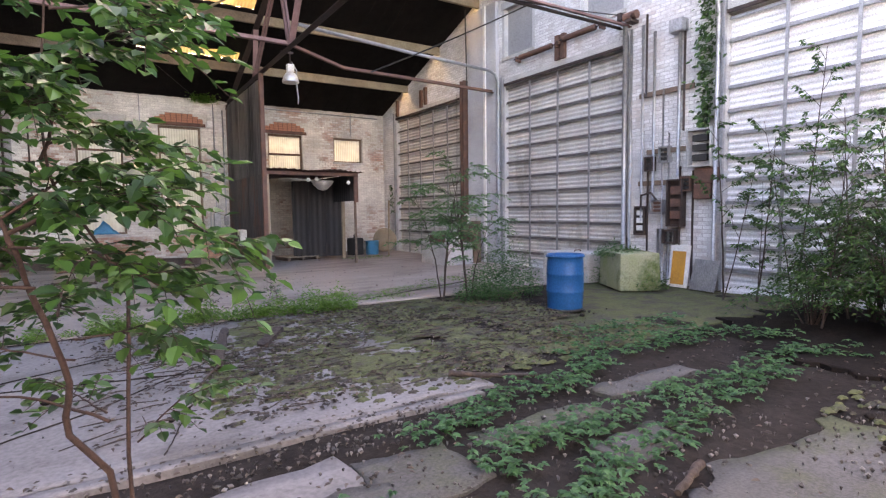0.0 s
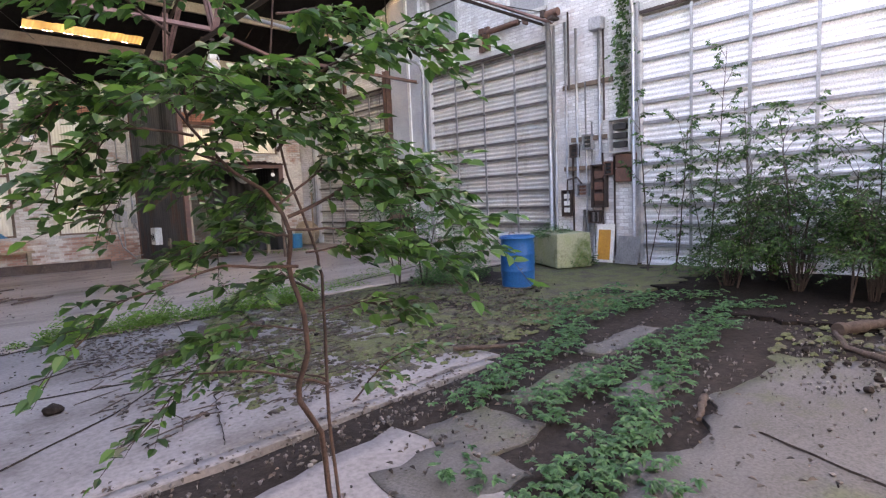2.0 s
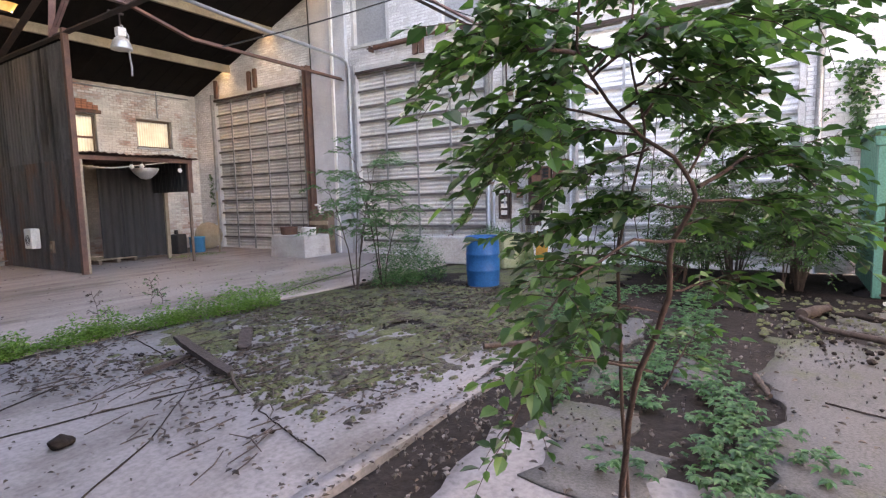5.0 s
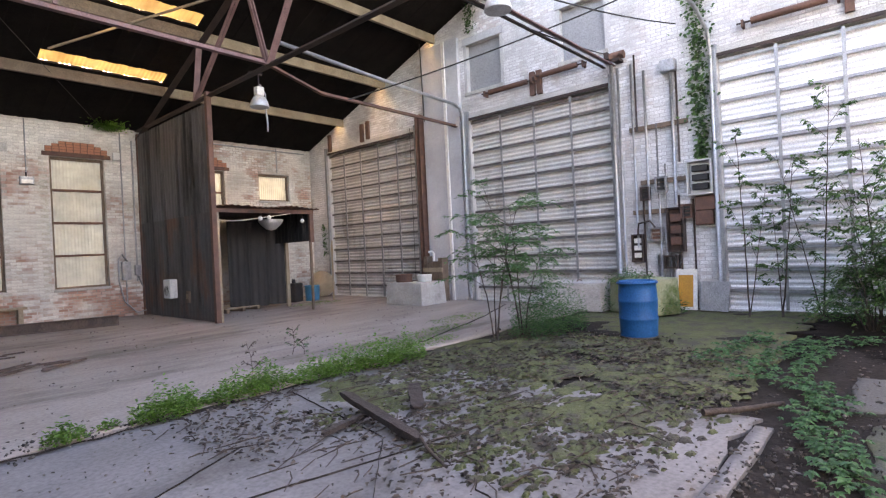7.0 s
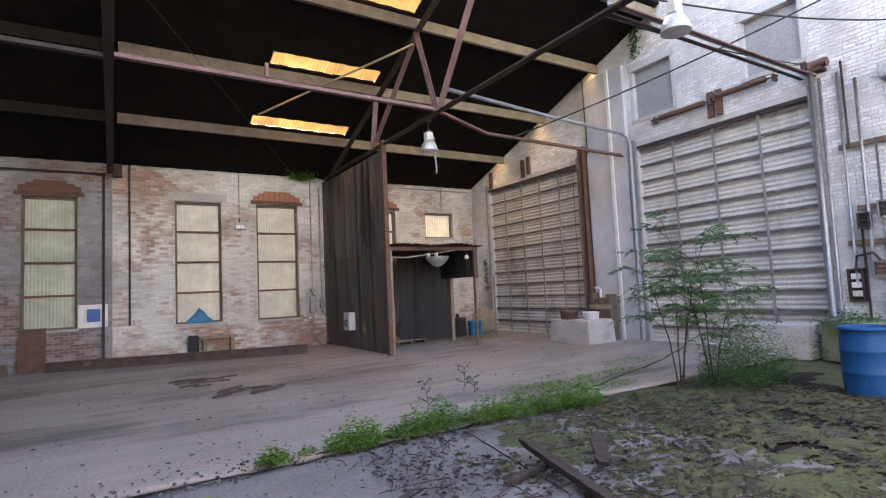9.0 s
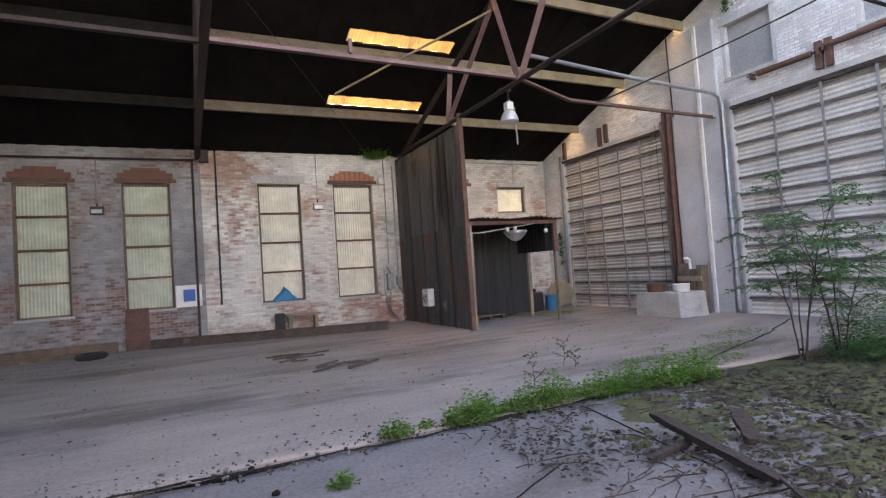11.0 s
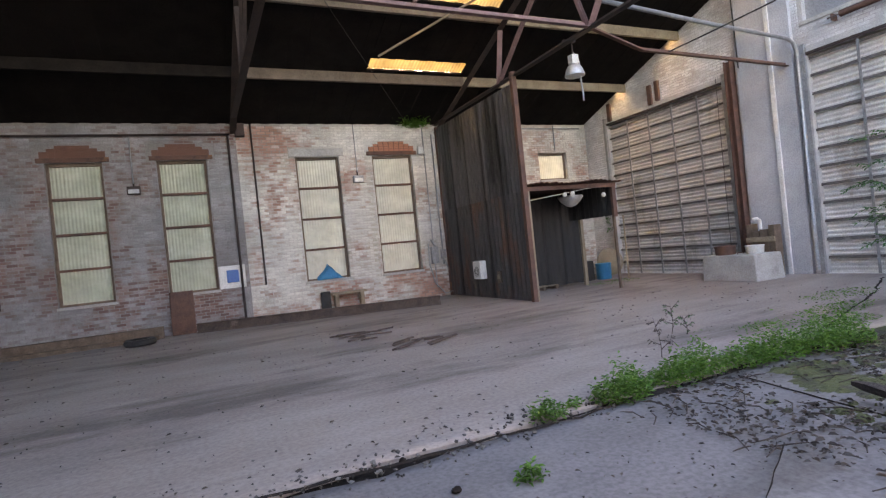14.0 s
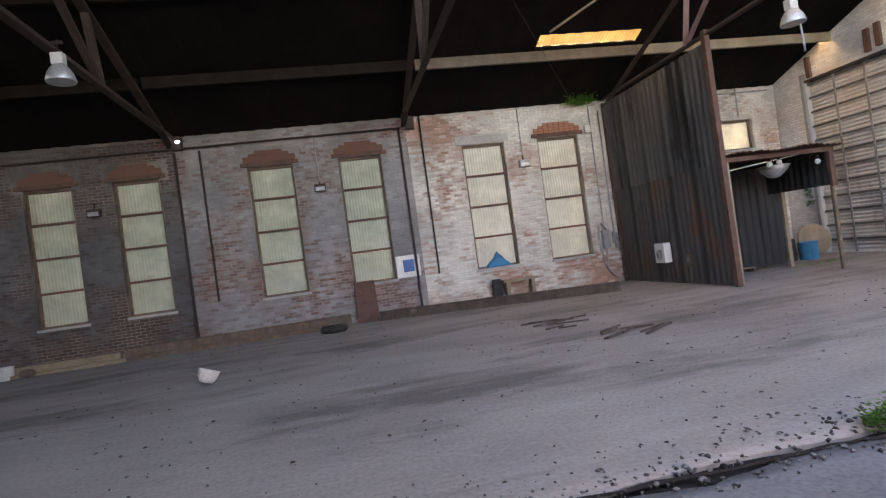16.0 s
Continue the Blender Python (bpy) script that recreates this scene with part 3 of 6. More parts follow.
# Trusses west of x = 0 take dark steel, their shade put into colour.
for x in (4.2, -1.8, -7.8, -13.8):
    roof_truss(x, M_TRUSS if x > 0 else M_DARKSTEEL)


def long_brace(pts, w, material, label):
    bm = bmesh.new()
    for a, b in zip(pts, pts[1:]):
        angle_bar(bm, a, b, w)
    return tagged(link_mesh("brace_bar", bm, material), label, "brace", "roof braces")

# West braces are darkened the same way, shade put into their steel.
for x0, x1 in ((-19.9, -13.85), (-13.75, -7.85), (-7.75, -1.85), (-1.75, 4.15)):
    long_brace([(x0, 12.97, 5.5), (x1, 12.97, 5.46)], 0.11, M_TRUSS if x0 > -2 else M_DARKSTEEL, "oxide-red steel bracing bar between the trusses" if x0 > -2 else "steel bracing bar darkened as shade between the west trusses")
    bm = bmesh.new()
    box(bm, -0.03, 0.03, -0.03, 0.03, 0, 0.26)
    s = link_mesh("brace_stub", bm, M_TRUSS)
    s.location = (x0 + 2.35, 12.97, 5.53)
    tagged(s, "short upright steel stub on the bracing bar", "bracket", "brace stubs")
long_brace([(4.25, 12.97, 5.42), (5.48, 12.97, 5.08), (XE, 12.97, 5.0)], 0.09, M_RUST, "bent rusty steel bar from truss to gable wall")
for dz, dy, m in ((0, 0, M_TRUSS), (0.1, 0.16, M_GALV), (0.02, 0.24, M_DARKSTEEL)):
    long_brace([(4.25, 8.2 + dy, 5.45 + dz), (XE, 8.3 + dy, 5.52 + dz)], 0.07, m, "steel bracing bar running out to the gable wall")

# ---- windows ----
def window(k, x0, x1, z0, z1, rows):
    w = thing("window_%d" % k, (x0, YN, z0), "tall window closed with four dirty translucent ribbed sheets", "window", kind="structure")
    W, H = x1 - x0, z1 - z0
    for a, b, c, d in ((0, 0.06, 0, H), (W - 0.06, W, 0, H), (0.06, W - 0.06, H - 0.07, H), (0.06, W - 0.06, 0, 0.05)):
        bm = bmesh.new()
        box(bm, a, b, 0.1, 0.24, c, d)
        part("window_frame", bm, M_TIMBER, w, bevel=0.005)
    for r in range(1, rows):
        bm = bmesh.new()
        box(bm, 0.06, W - 0.06, 0.1, 0.2, H * r / rows - 0.03, H * r / rows + 0.03)
        part("glazing_bar", bm, M_RUST, w, bevel=0.004)
    for r in range(rows):
        bm = bmesh.new()
        lo, hi = H * r / rows + 0.031, H * (r + 1) / rows - 0.031
        lo, hi = (0.051, hi) if r == 0 else (lo, hi)
        hi = H - 0.071 if r == rows - 1 else hi
        corrugated(bm, 0.061, W - 0.061, lo, hi, 0.078, 0.009, lambda u, v, d: (u, 0.16 + d, v))
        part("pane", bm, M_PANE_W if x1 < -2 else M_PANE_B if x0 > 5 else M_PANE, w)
    bm = bmesh.new()
    box(bm, -0.04, W + 0.04, -0.05, 0.38, -0.07, -0.004)
    part("window_sill", bm, M_CONC, w, bevel=0.008)
    return w

for k, (x0, x1, z0, z1) in enumerate(WINDOWS):
    window(k + 1, x0, x1, z0, z1, 4 if z0 < 2 else 2 if z0 < 3.2 else 1)

# ---- sectional doors ----
def section_door(k, y0, y1, z1, material, label, rows=12, stiles=3, strut=None):
    """An overhead door seen from inside: ribbed sections, stiles, struts and guide rails."""
    d = thing("door_%d" % k, (XE, (y0 + y1) / 2, 0), label, "door", kind="structure")
    W, H = y1 - y0, z1
    rng = random.Random(k)
    for r in range(rows):
        lo, hi = H * r / rows, H * (r + 1) / rows
        bm = bmesh.new()
        n = 4
        prof = []
        for i in range(n):
            a, b = lo + (hi - lo) * i / n, lo + (hi - lo) * (i + 1) / n
            q = (b - a) * 0.25
            prof += [(a, 0.0), (a + q, 0.0), (a + 2 * q, 0.022), (b - q, 0.022)]
        prof[-1] = (hi - 0.03, 0.022)
        prof.append((hi - 0.018, 0.0))
        out = rng.uniform(-0.008, 0.008)
        rows_v = [[bm.verts.new((0.12 + o + out + t, yy, zz)) for yy in (-W / 2 + 0.01, W / 2 - 0.01) for t in (0, 0.03)] for zz, o in prof]
        for p, q in zip(rows_v, rows_v[1:]):
            bm.faces.new((p[0], p[2], q[2], q[0]))
            bm.faces.new((p[1], q[1], q[3], p[3]))
        sec = part("door_section", bm, material, d)
        bm = bmesh.new()
        z = hi - 0.03 if r < rows - 1 else hi - 0.06
        box(bm, 0.05, 0.118, -W / 2 + 0.02, W / 2 - 0.02, z - 0.03, z + 0.012)
        box(bm, 0.04, 0.052, -W / 2 + 0.02, W / 2 - 0.02, z - 0.05, z - 0.03)
        part("strut", bm, strut or M_GALV, sec, "dull stiffening strut", bevel=0.004)
    for i in range(stiles):
        y = -W / 2 + W * (i + 1) / (stiles + 1)
        bm = bmesh.new()
        box(bm, 0.0, 0.012, y - 0.03, y + 0.03, 0.02, H - 0.02)
        box(bm, 0.012, 0.039, y - 0.012, y + 0.012, 0.02, H - 0.02)
        part("stile", bm, M_GALV, d, bevel=0.003)
    for s in (-1, 1):
        bm = bmesh.new()
        y = s * (W / 2 + 0.04)
        box(bm, -0.1, -0.012, y - 0.05, y + 0.05, 0.0, H + 0.25)
        box(bm, -0.012, 0.04, y - 0.012, y + 0.012, 0.0, H + 0.2)
        part("guide_rail", bm, M_GALV, d, "upright galvanised guide rail", bevel=0.004)
    # Unseen plate and sill behind the sections, added to stop sun leaking in.
    bm = bmesh.new()
    box(bm, 0.2, 0.23, -W / 2, W / 2, -0.15, H)
    box(bm, 0.02, 0.2, -W / 2, W / 2, -0.12, 0.018)
    part("outer_skin", bm, material, d)
    bm = bmesh.new()
    box(bm, -0.04, -0.012, -W / 2, W / 2, H, H + 0.07)
    part("head_plate", bm, M_DARKSTEEL, d, bevel=0.004)
    return d

section_door(1, *DOORS[0][:2], DOORS[0][3], M_DOOR, "closed ribbed sectional overhead door in dull grey-cream metal", stiles=4, strut=M_STRUT)
section_door(2, *DOORS[1][:2], DOORS[1][3], M_DOOR, "closed ribbed sectional overhead door in dull pale-grey metal", strut=M_STRUT)
section_door(3, *DOORS[2][:2], DOORS[2][3], M_DOOR_W, "closed white ribbed sectional overhead door behind saplings")

for y0, y1, z0, z1 in GABLE_WINDOWS:
    g = thing("window_gable", (XE, y0, z0), "upper gable window boarded up with grey sheet", "window", "gable windows", kind="structure")
    bm = bmesh.new()
    box(bm, 0.14, 0.16, 0.0, y1 - y0, 0.0, z1 - z0)
    part("board", bm, M_BOARD, g)
    bm = bmesh.new()
    box(bm, -0.03, 0.14, -0.12, y1 - y0 + 0.12, z1 - z0 + 0.004, z1 - z0 + 0.2)
    part("lintel", bm, M_PLASTER, g, bevel=0.01)
    bm = bmesh.new()
    box(bm, -0.04, 0.138, -0.08, y1 - y0 + 0.08, -0.1, -0.004)
    part("window_sill", bm, M_CONC, g, bevel=0.01)

# ---- plants ----
def leaf_mesh(name, items, material, parent=None, width=0.5, fold=0.12, seed=0):
    """Many small leaves in one mesh; items: (base, direction, up, length)."""
    n = len(items)
    base = np.array([i[0] for i in items], float)
    d = np.array([i[1] for i in items], float)
    up = np.array([i[2] for i in items], float)
    size = np.array([i[3] for i in items], float)[:, None]
    d /= np.linalg.norm(d, axis=1)[:, None] + 1e-9
    s = np.cross(d, up)
    s /= np.linalg.norm(s, axis=1)[:, None] + 1e-9
    u = np.cross(s, d)
    shape = [(0, 0, 0), (0.28, width * 0.46, fold), (0.62, width * 0.42, fold * 0.8), (1, 0, -0.08), (0.62, -width * 0.42, fold * 0.8), (0.28, -width * 0.46, fold)]
    v = np.concatenate([(base + size * (a * d + b * s + c * u))[:, None] for a, b, c in shape], 1).reshape(-1, 3)
    k = np.arange(n) * 6
    f = np.concatenate([np.stack([k, k + 1, k + 2, k + 3], 1), np.stack([k, k + 3, k + 4, k + 5], 1)])
    return quick_mesh(name, v.tolist(), f.tolist(), material, parent)


def along(pts, t):
    n = len(pts) - 1
    i = min(int(t * n), n - 1)
    return Vector(pts[i]).lerp(Vector(pts[i + 1]), t * n - i)


def sapling(name, at, label, stems, sprays, leaf, leaf_material, bark, seed, droop=0.25, twigs=7, per=9, lw=0.5, group=""):
    """A young tree: stems (points, radius), and sprays (stem, height share, azimuth, length, rise) of leafy twigs."""
    rng = random.Random(seed)
    t = thing(name, at, label, "tree", group)
    for pts, r in stems:
        bm = bmesh.new()
        n = 14
        fine = [along(pts, i / n) + Vector((rng.uniform(-1, 1), rng.uniform(-1, 1), 0)) * r * 0.5 for i in range(n + 1)]
        tube(bm, fine, [r * (1 - 0.75 * i / n) for i in range(n + 1)], 7)
        part("trunk", bm, bark, t)
    limbs, items = bmesh.new(), []
    for si, share, az, length, rise in sprays:
        p = along(stems[si][0], share)
        a = radians(az)
        pts = []
        for i in range(7):
            f = i / 6
            pts.append(p + Vector((math.cos(a + 0.25 * math.sin(5 * f + az)) * length * f, math.sin(a + 0.25 * math.sin(5 * f + az)) * length * f, length * (rise * f - droop * f * f))))
        tube(limbs, pts, [0.0045 * (1 - 0.8 * i / 6) + 0.001 for i in range(7)], 5, False)
        for k in range(twigs):
            f = 0.25 + 0.75 * (k + 0.5) / twigs
            q = along(pts, f)
            b = a + rng.choice((-1, 1)) * rng.uniform(0.4, 1.1)
            tl = length * rng.uniform(0.2, 0.38) * (1.15 - 0.5 * f)
            tip = q + Vector((math.cos(b) * tl, math.sin(b) * tl, tl * rng.uniform(-0.6, 0.55)))
            tube(limbs, [q, q.lerp(tip, 0.5) + Vector((0, 0, 0.02)), tip], [0.002, 0.0015, 0.0008], 4, False)
            for j in range(per):
                g = (j + 0.7) / per
                pos = q.lerp(tip, g)
                side = b + (1 if j % 2 else -1) * rng.uniform(0.6, 1.2) if j < per - 1 else b
                d = (math.cos(side), math.sin(side), rng.uniform(-1.3, 0.15))
                items.append((pos, d, (rng.uniform(-1, 1), rng.uniform(-1, 1), rng.uniform(0.2, 1)), leaf * rng.uniform(0.6, 1.25)))
    tagged(part("branchwork", limbs, bark, t), kind="stuff")
    tagged(leaf_mesh("crown", items, leaf_material, t, lw), kind="stuff")
    return t


def sprays_for(stem, n, lo, hi, length, rise, seed, bias=None):
    rng = random.Random(seed)
    out = []
    for i in range(n):
        f = lo + (hi - lo) * (i + 0.5) / n
        az = (i * 137.5 + rng.uniform(-25, 25)) % 360
        l = length * rng.uniform(0.7, 1.15) * (1.15 - 0.55 * (f - lo) / max(hi - lo, 0.01))
        if bias is not None:
            l *= 1 + 0.35 * math.cos(radians(az - bias))
        out.append((stem, f, az, l, rise * rng.uniform(-0.3, 2.6)))
    return out


# the sapling that the walk passes: two thin stems, long flat leafy limbs
def leafy_limb(bm, items, pts, radius, bare, twigs, per, reach, leaf, rng):
    """One limb through points, twigs on both its sides past the bare share, and leaves set alternately along each."""
    fine = []
    for i in range(13):
        p = along(pts, i / 12)
        fine.append(p + Vector((rng.uniform(-1, 1), rng.uniform(-1, 1), rng.uniform(-1, 1))) * radius * 0.9)
    tube(bm, fine, [radius * (1 - 0.8 * i / 12) + 0.0008 for i in range(13)], 6, False)
    for k in range(twigs):
        f = bare + (1 - bare) * (k + rng.uniform(0.2, 0.8)) / twigs
        q = along(fine, f)
        d = (along(fine, min(f + 0.1, 1)) - along(fine, max(f - 0.1, 0))).normalized()
        turn = (1 if k % 2 else -1) * rng.uniform(0.35, 1.15)
        if k == twigs - 1:
            turn = 0.0
        d = Vector((d.x * math.cos(turn) - d.y * math.sin(turn), d.x * math.sin(turn) + d.y * math.cos(turn), d.z * 0.4 + rng.uniform(-0.5, 0.45)))
        n = reach * rng.uniform(0.55, 1.2)
        tip = q + d.normalized() * n - Vector((0, 0, 0.18 * n))
        mid = q.lerp(tip, 0.5) + Vector((0, 0, 0.04 * n + 0.01))
        tube(bm, [q, mid, tip], [0.0019, 0.0014, 0.0007], 4, False)
        az = math.atan2(d.y, d.x)
        for j in range(per):
            pos = along([q, mid, tip], (j + 0.8) / per)
            side = az + (0.0 if j == per - 1 else (1 if j % 2 else -1) * rng.uniform(0.5, 1.1))
            items.append((pos, (math.cos(side), math.sin(side), rng.uniform(-0.85, 0.3)), (rng.uniform(-0.6, 0.6), rng.uniform(-0.6, 0.6), 1), leaf * rng.uniform(0.55, 1.2)))


FORK, SIDEWAYS, ONWARD = Vector((-0.08, -0.18, 1.53)), Vector((0.6, -0.8, 0)), Vector((0.8, 0.6, 0))
bough = lambda across, z, ahead: Vector((FORK.x, FORK.y, 0)) + SIDEWAYS * across + ONWARD * ahead + Vector((0, 0, z))
stem_a = [(0.2, 0.12, -0.03), (0.16, 0.08, 0.4), (0.12, 0.05, 0.72), (0.0, 0.0, 0.92), (0.03, -0.05, 1.06), (0.0, -0.1, 1.22), (-0.05, -0.11, 1.37), (-0.06, -0.16, 1.46), (-0.08, -0.18, 1.53),
          bough(-0.06, 1.62, 0.0), bough(-0.17, 1.69, 0.0), bough(-0.28, 1.81, 0.0), bough(-0.35, 1.92, -0.02), bough(-0.33, 2.15, -0.02), bough(-0.3, 2.6, 0.02)]
stem_b = [(0.2, 0.04, -0.03), (0.17, 0.08, 0.74), (0.2, 0.11, 1.3), (0.16, 0.08, 1.42), bough(-0.07, 1.7, 0.16), bough(-0.12, 1.95, 0.18), bough(-0.08, 2.3, 0.2), bough(0.0, 2.7, 0.22)]
NEAR_LIMBS = [  # points (across, height, ahead), radius, bare share, twigs, leaves on each, reach
    ([(0.0, 1.54, 0), (0.17, 1.62, 0.05), (0.32, 1.64, 0.12), (0.56, 1.5, 0.22)], 0.006, 0.2, 14, 8, 0.22),
    ([(0.0, 1.5, 0), (0.22, 1.5, 0.05), (0.48, 1.38, 0.1)], 0.004, 0.3, 10, 7, 0.18),
    ([(-0.02, 1.58, 0), (0.12, 1.72, 0.12), (0.32, 1.7, 0.18)], 0.004, 0.25, 10, 8, 0.2),
    ([(-0.33, 1.9, 0), (-0.48, 1.9, -0.06), (-0.56, 1.94, -0.12), (-0.66, 1.86, -0.16)], 0.006, 0.15, 13, 8, 0.2),
    ([(-0.28, 1.8, 0), (-0.42, 1.82, -0.14), (-0.56, 1.66, -0.26)], 0.004, 0.3, 9, 7, 0.16),
    ([(-0.17, 1.69, 0), (-0.3, 1.72, 0.12), (-0.5, 1.66, 0.2)], 0.004, 0.2, 9, 8, 0.18),
    ([(-0.09, 1.75, 0.16), (0.08, 1.98, 0.12), (0.3, 2.06, 0.1), (0.46, 2.02, 0.12)], 0.005, 0.3, 11, 8, 0.19),
    ([(-0.1, 1.85, 0.17), (-0.02, 1.92, 0.1), (0.12, 1.86, 0.0)], 0.004, 0.2, 9, 8, 0.17),
    ([(-0.12, 1.95, 0.18), (-0.26, 2.0, 0.26), (-0.42, 1.98, 0.34)], 0.004, 0.2, 10, 8, 0.2),
    ([(-0.3, 1.84, 0), (-0.2, 1.92, -0.14), (-0.05, 1.92, -0.28)], 0.004, 0.2, 8, 7, 0.16),
    ([(0.0, 1.48, 0.02), (-0.16, 1.5, 0.06), (-0.42, 1.4, 0.12)], 0.004, 0.25, 10, 8, 0.16),
    ([(0.0, 1.38, 0.06), (-0.2, 1.4, -0.04), (-0.42, 1.33, -0.2), (-0.54, 1.2, -0.26)], 0.005, 0.45, 6, 4, 0.13),
    ([(0.0, 0.93, 0.26), (-0.22, 1.0, 0.18), (-0.42, 1.02, 0.08), (-0.56, 0.84, -0.02)], 0.005, 0.5, 5, 4, 0.13),
    ([(-0.02, 0.95, 0.26), (-0.2, 0.97, 0.3), (-0.38, 1.0, 0.34)], 0.003, 0.3, 6, 3, 0.14),
    ([(0.02, 1.22, 0.14), (0.16, 1.24, 0.2), (0.3, 1.2, 0.26)], 0.003, 0.3, 7, 3, 0.15),
    ([(0.06, 0.85, 0.3), (0.18, 0.98, 0.36), (0.27, 1.02, 0.44)], 0.003, 0.2, 5, 3, 0.13),
    ([(0.0, 1.42, 0.12), (0.14, 1.44, 0.2), (0.26, 1.4, 0.26)], 0.003, 0.2, 7, 6, 0.13),
    ([(-0.33, 2.1, 0), (-0.42, 2.2, -0.1), (-0.5, 2.2, -0.18)], 0.004, 0.2, 9, 8, 0.18),
    ([(-0.32, 2.15, 0), (-0.14, 2.26, -0.12), (0.06, 2.26, -0.22)], 0.004, 0.2, 9, 8, 0.18),
    ([(-0.05, 2.3, 0.2), (0.16, 2.4, 0.2), (0.4, 2.38, 0.22)], 0.004, 0.2, 9, 8, 0.18),
    ([(-0.32, 2.3, 0), (-0.4, 2.4, 0.2), (-0.44, 2.4, 0.4)], 0.004, 0.2, 9, 8, 0.18),
    ([(-0.08, 2.2, 0.2), (-0.02, 2.28, 0.4), (0.02, 2.26, 0.55)], 0.004, 0.2, 9, 8, 0.18),
    ([(-0.33, 2.0, -0.02), (-0.46, 2.06, 0.08), (-0.56, 2.0, 0.18)], 0.004, 0.2, 10, 8, 0.18),
    ([(-0.2, 1.72, 0.0), (-0.4, 1.78, 0.05), (-0.5, 1.7, 0.0), (-0.58, 1.56, -0.06)], 0.004, 0.3, 10, 8, 0.17),
    ([(0.02, 1.3, 0.1), (-0.14, 1.34, 0.22), (-0.36, 1.24, 0.36)], 0.004, 0.3, 8, 6, 0.16),
    ([(-0.3, 1.86, 0.0), (-0.16, 1.98, 0.02), (0.02, 2.0, 0.04)], 0.004, 0.1, 9, 8, 0.17),
    ([(-0.1, 1.8, 0.17), (0.02, 1.84, 0.26), (0.16, 1.8, 0.36)], 0.004, 0.1, 9, 8, 0.17),
    ([(-0.22, 1.75, 0.0), (-0.12, 1.82, -0.08), (0.04, 1.78, -0.14)], 0.004, 0.15, 8, 7, 0.15),
    ([(-0.07, 1.66, 0.14), (-0.2, 1.62, 0.24), (-0.32, 1.54, 0.34)], 0.004, 0.15, 8, 7, 0.15),
    ([(0.0, 1.15, 0.16), (-0.18, 1.2, 0.06), (-0.4, 1.12, -0.02)], 0.003, 0.35, 7, 6, 0.14),
]
def near_sapling():
    rng = random.Random(3)
    t = thing("sapling_tree", (0.19, 2.56, 0), "slender young tree with two thin reddish stems and drooping green leaves", "tree")
    for pts, r in ((stem_a, 0.0125), (stem_b, 0.008)):
        bm = bmesh.new()
        n = 34
        tube(bm, [along(pts, i / n) + Vector((rng.uniform(-1, 1), rng.uniform(-1, 1), 0)) * r * 0.25 for i in range(n + 1)], [r * (1 - 0.78 * i / n) for i in range(n + 1)], 8)
        part("trunk", bm, M_BARK_R, t)
    twigs, items = bmesh.new(), []
    for pts, r, bare, n, per, reach in NEAR_LIMBS:
        leafy_limb(twigs, items, [bough(*p) for p in pts], r, bare, int(n * 1.9), per + 3, reach * 1.15, 0.055, rng)
    tagged(part("branchwork", twigs, M_BARK_R, t), kind="stuff")
    tagged(leaf_mesh("crown", items, M_LEAF, t, 0.66, 0.1), kind="stuff")

near_sapling()

def straight_stem(h, lean, az, bend=0.1):
    a = radians(az)
    return [(math.cos(a) * lean * f * h + bend * math.sin(4 * f) * 0.3, math.sin(a) * lean * f * h, h * f - 0.03) for f in (0, 0.2, 0.4, 0.6, 0.8, 1.0)]

def fan_sapling(at, heights, lean, seed, label):
    """A young shrub-like tree: thin stems fanning from one root, light leafy side limbs."""
    rng = random.Random(seed)
    t = thing("sapling_tree", at, label, "tree", "saplings on the floor")
    twigs, items = bmesh.new(), []
    for k, h in enumerate(heights):
        a = seed + 2.1 * k
        c, d = math.cos(a) * lean * h, math.sin(a) * lean * h
        pts = [(0.03 * math.cos(a), 0.03 * math.sin(a), -0.03), (c * 0.25, d * 0.25, h * 0.35), (c * 0.55, d * 0.55, h * 0.68), (c, d, h)]
        bm = bmesh.new()
        n = 14
        tube(bm, [along(pts, i / n) + Vector((rng.uniform(-1, 1), rng.uniform(-1, 1), 0)) * 0.008 for i in range(n + 1)], [0.014 * (1 - 0.8 * i / n) for i in range(n + 1)], 6)
        part("trunk", bm, M_BARK, t)
        for j in range(7):
            f = 0.4 + 0.58 * (j + 0.5) / 7
            q, b = along(pts, f), a + 2.4 * j + rng.uniform(-0.5, 0.5)
            n = h * 0.38 * (1.3 - 0.6 * f) * rng.uniform(0.7, 1.3)
            e = Vector((math.cos(b), math.sin(b), 0)) * n
            leafy_limb(twigs, items, [q, q + e * 0.5 + Vector((0, 0, n * 0.3)), q + e + Vector((0, 0, n * 0.25))], 0.005, 0.2, 10, 9, 0.2, 0.06, rng)
    tagged(part("branchwork", twigs, M_BARK, t), kind="stuff")
    tagged(leaf_mesh("crown", items, M_LEAF_D, t, 0.42), kind="stuff")

fan_sapling((5.4, 8.5, 0), (2.3, 1.7, 1.9, 1.4), 0.26, 11, "thin feathery sapling rooted in the floor joint")
fan_sapling((5.75, 8.2, 0), (2.6, 2.1, 1.5, 1.8), 0.3, 14, "thin feathery sapling leaning over the moss")

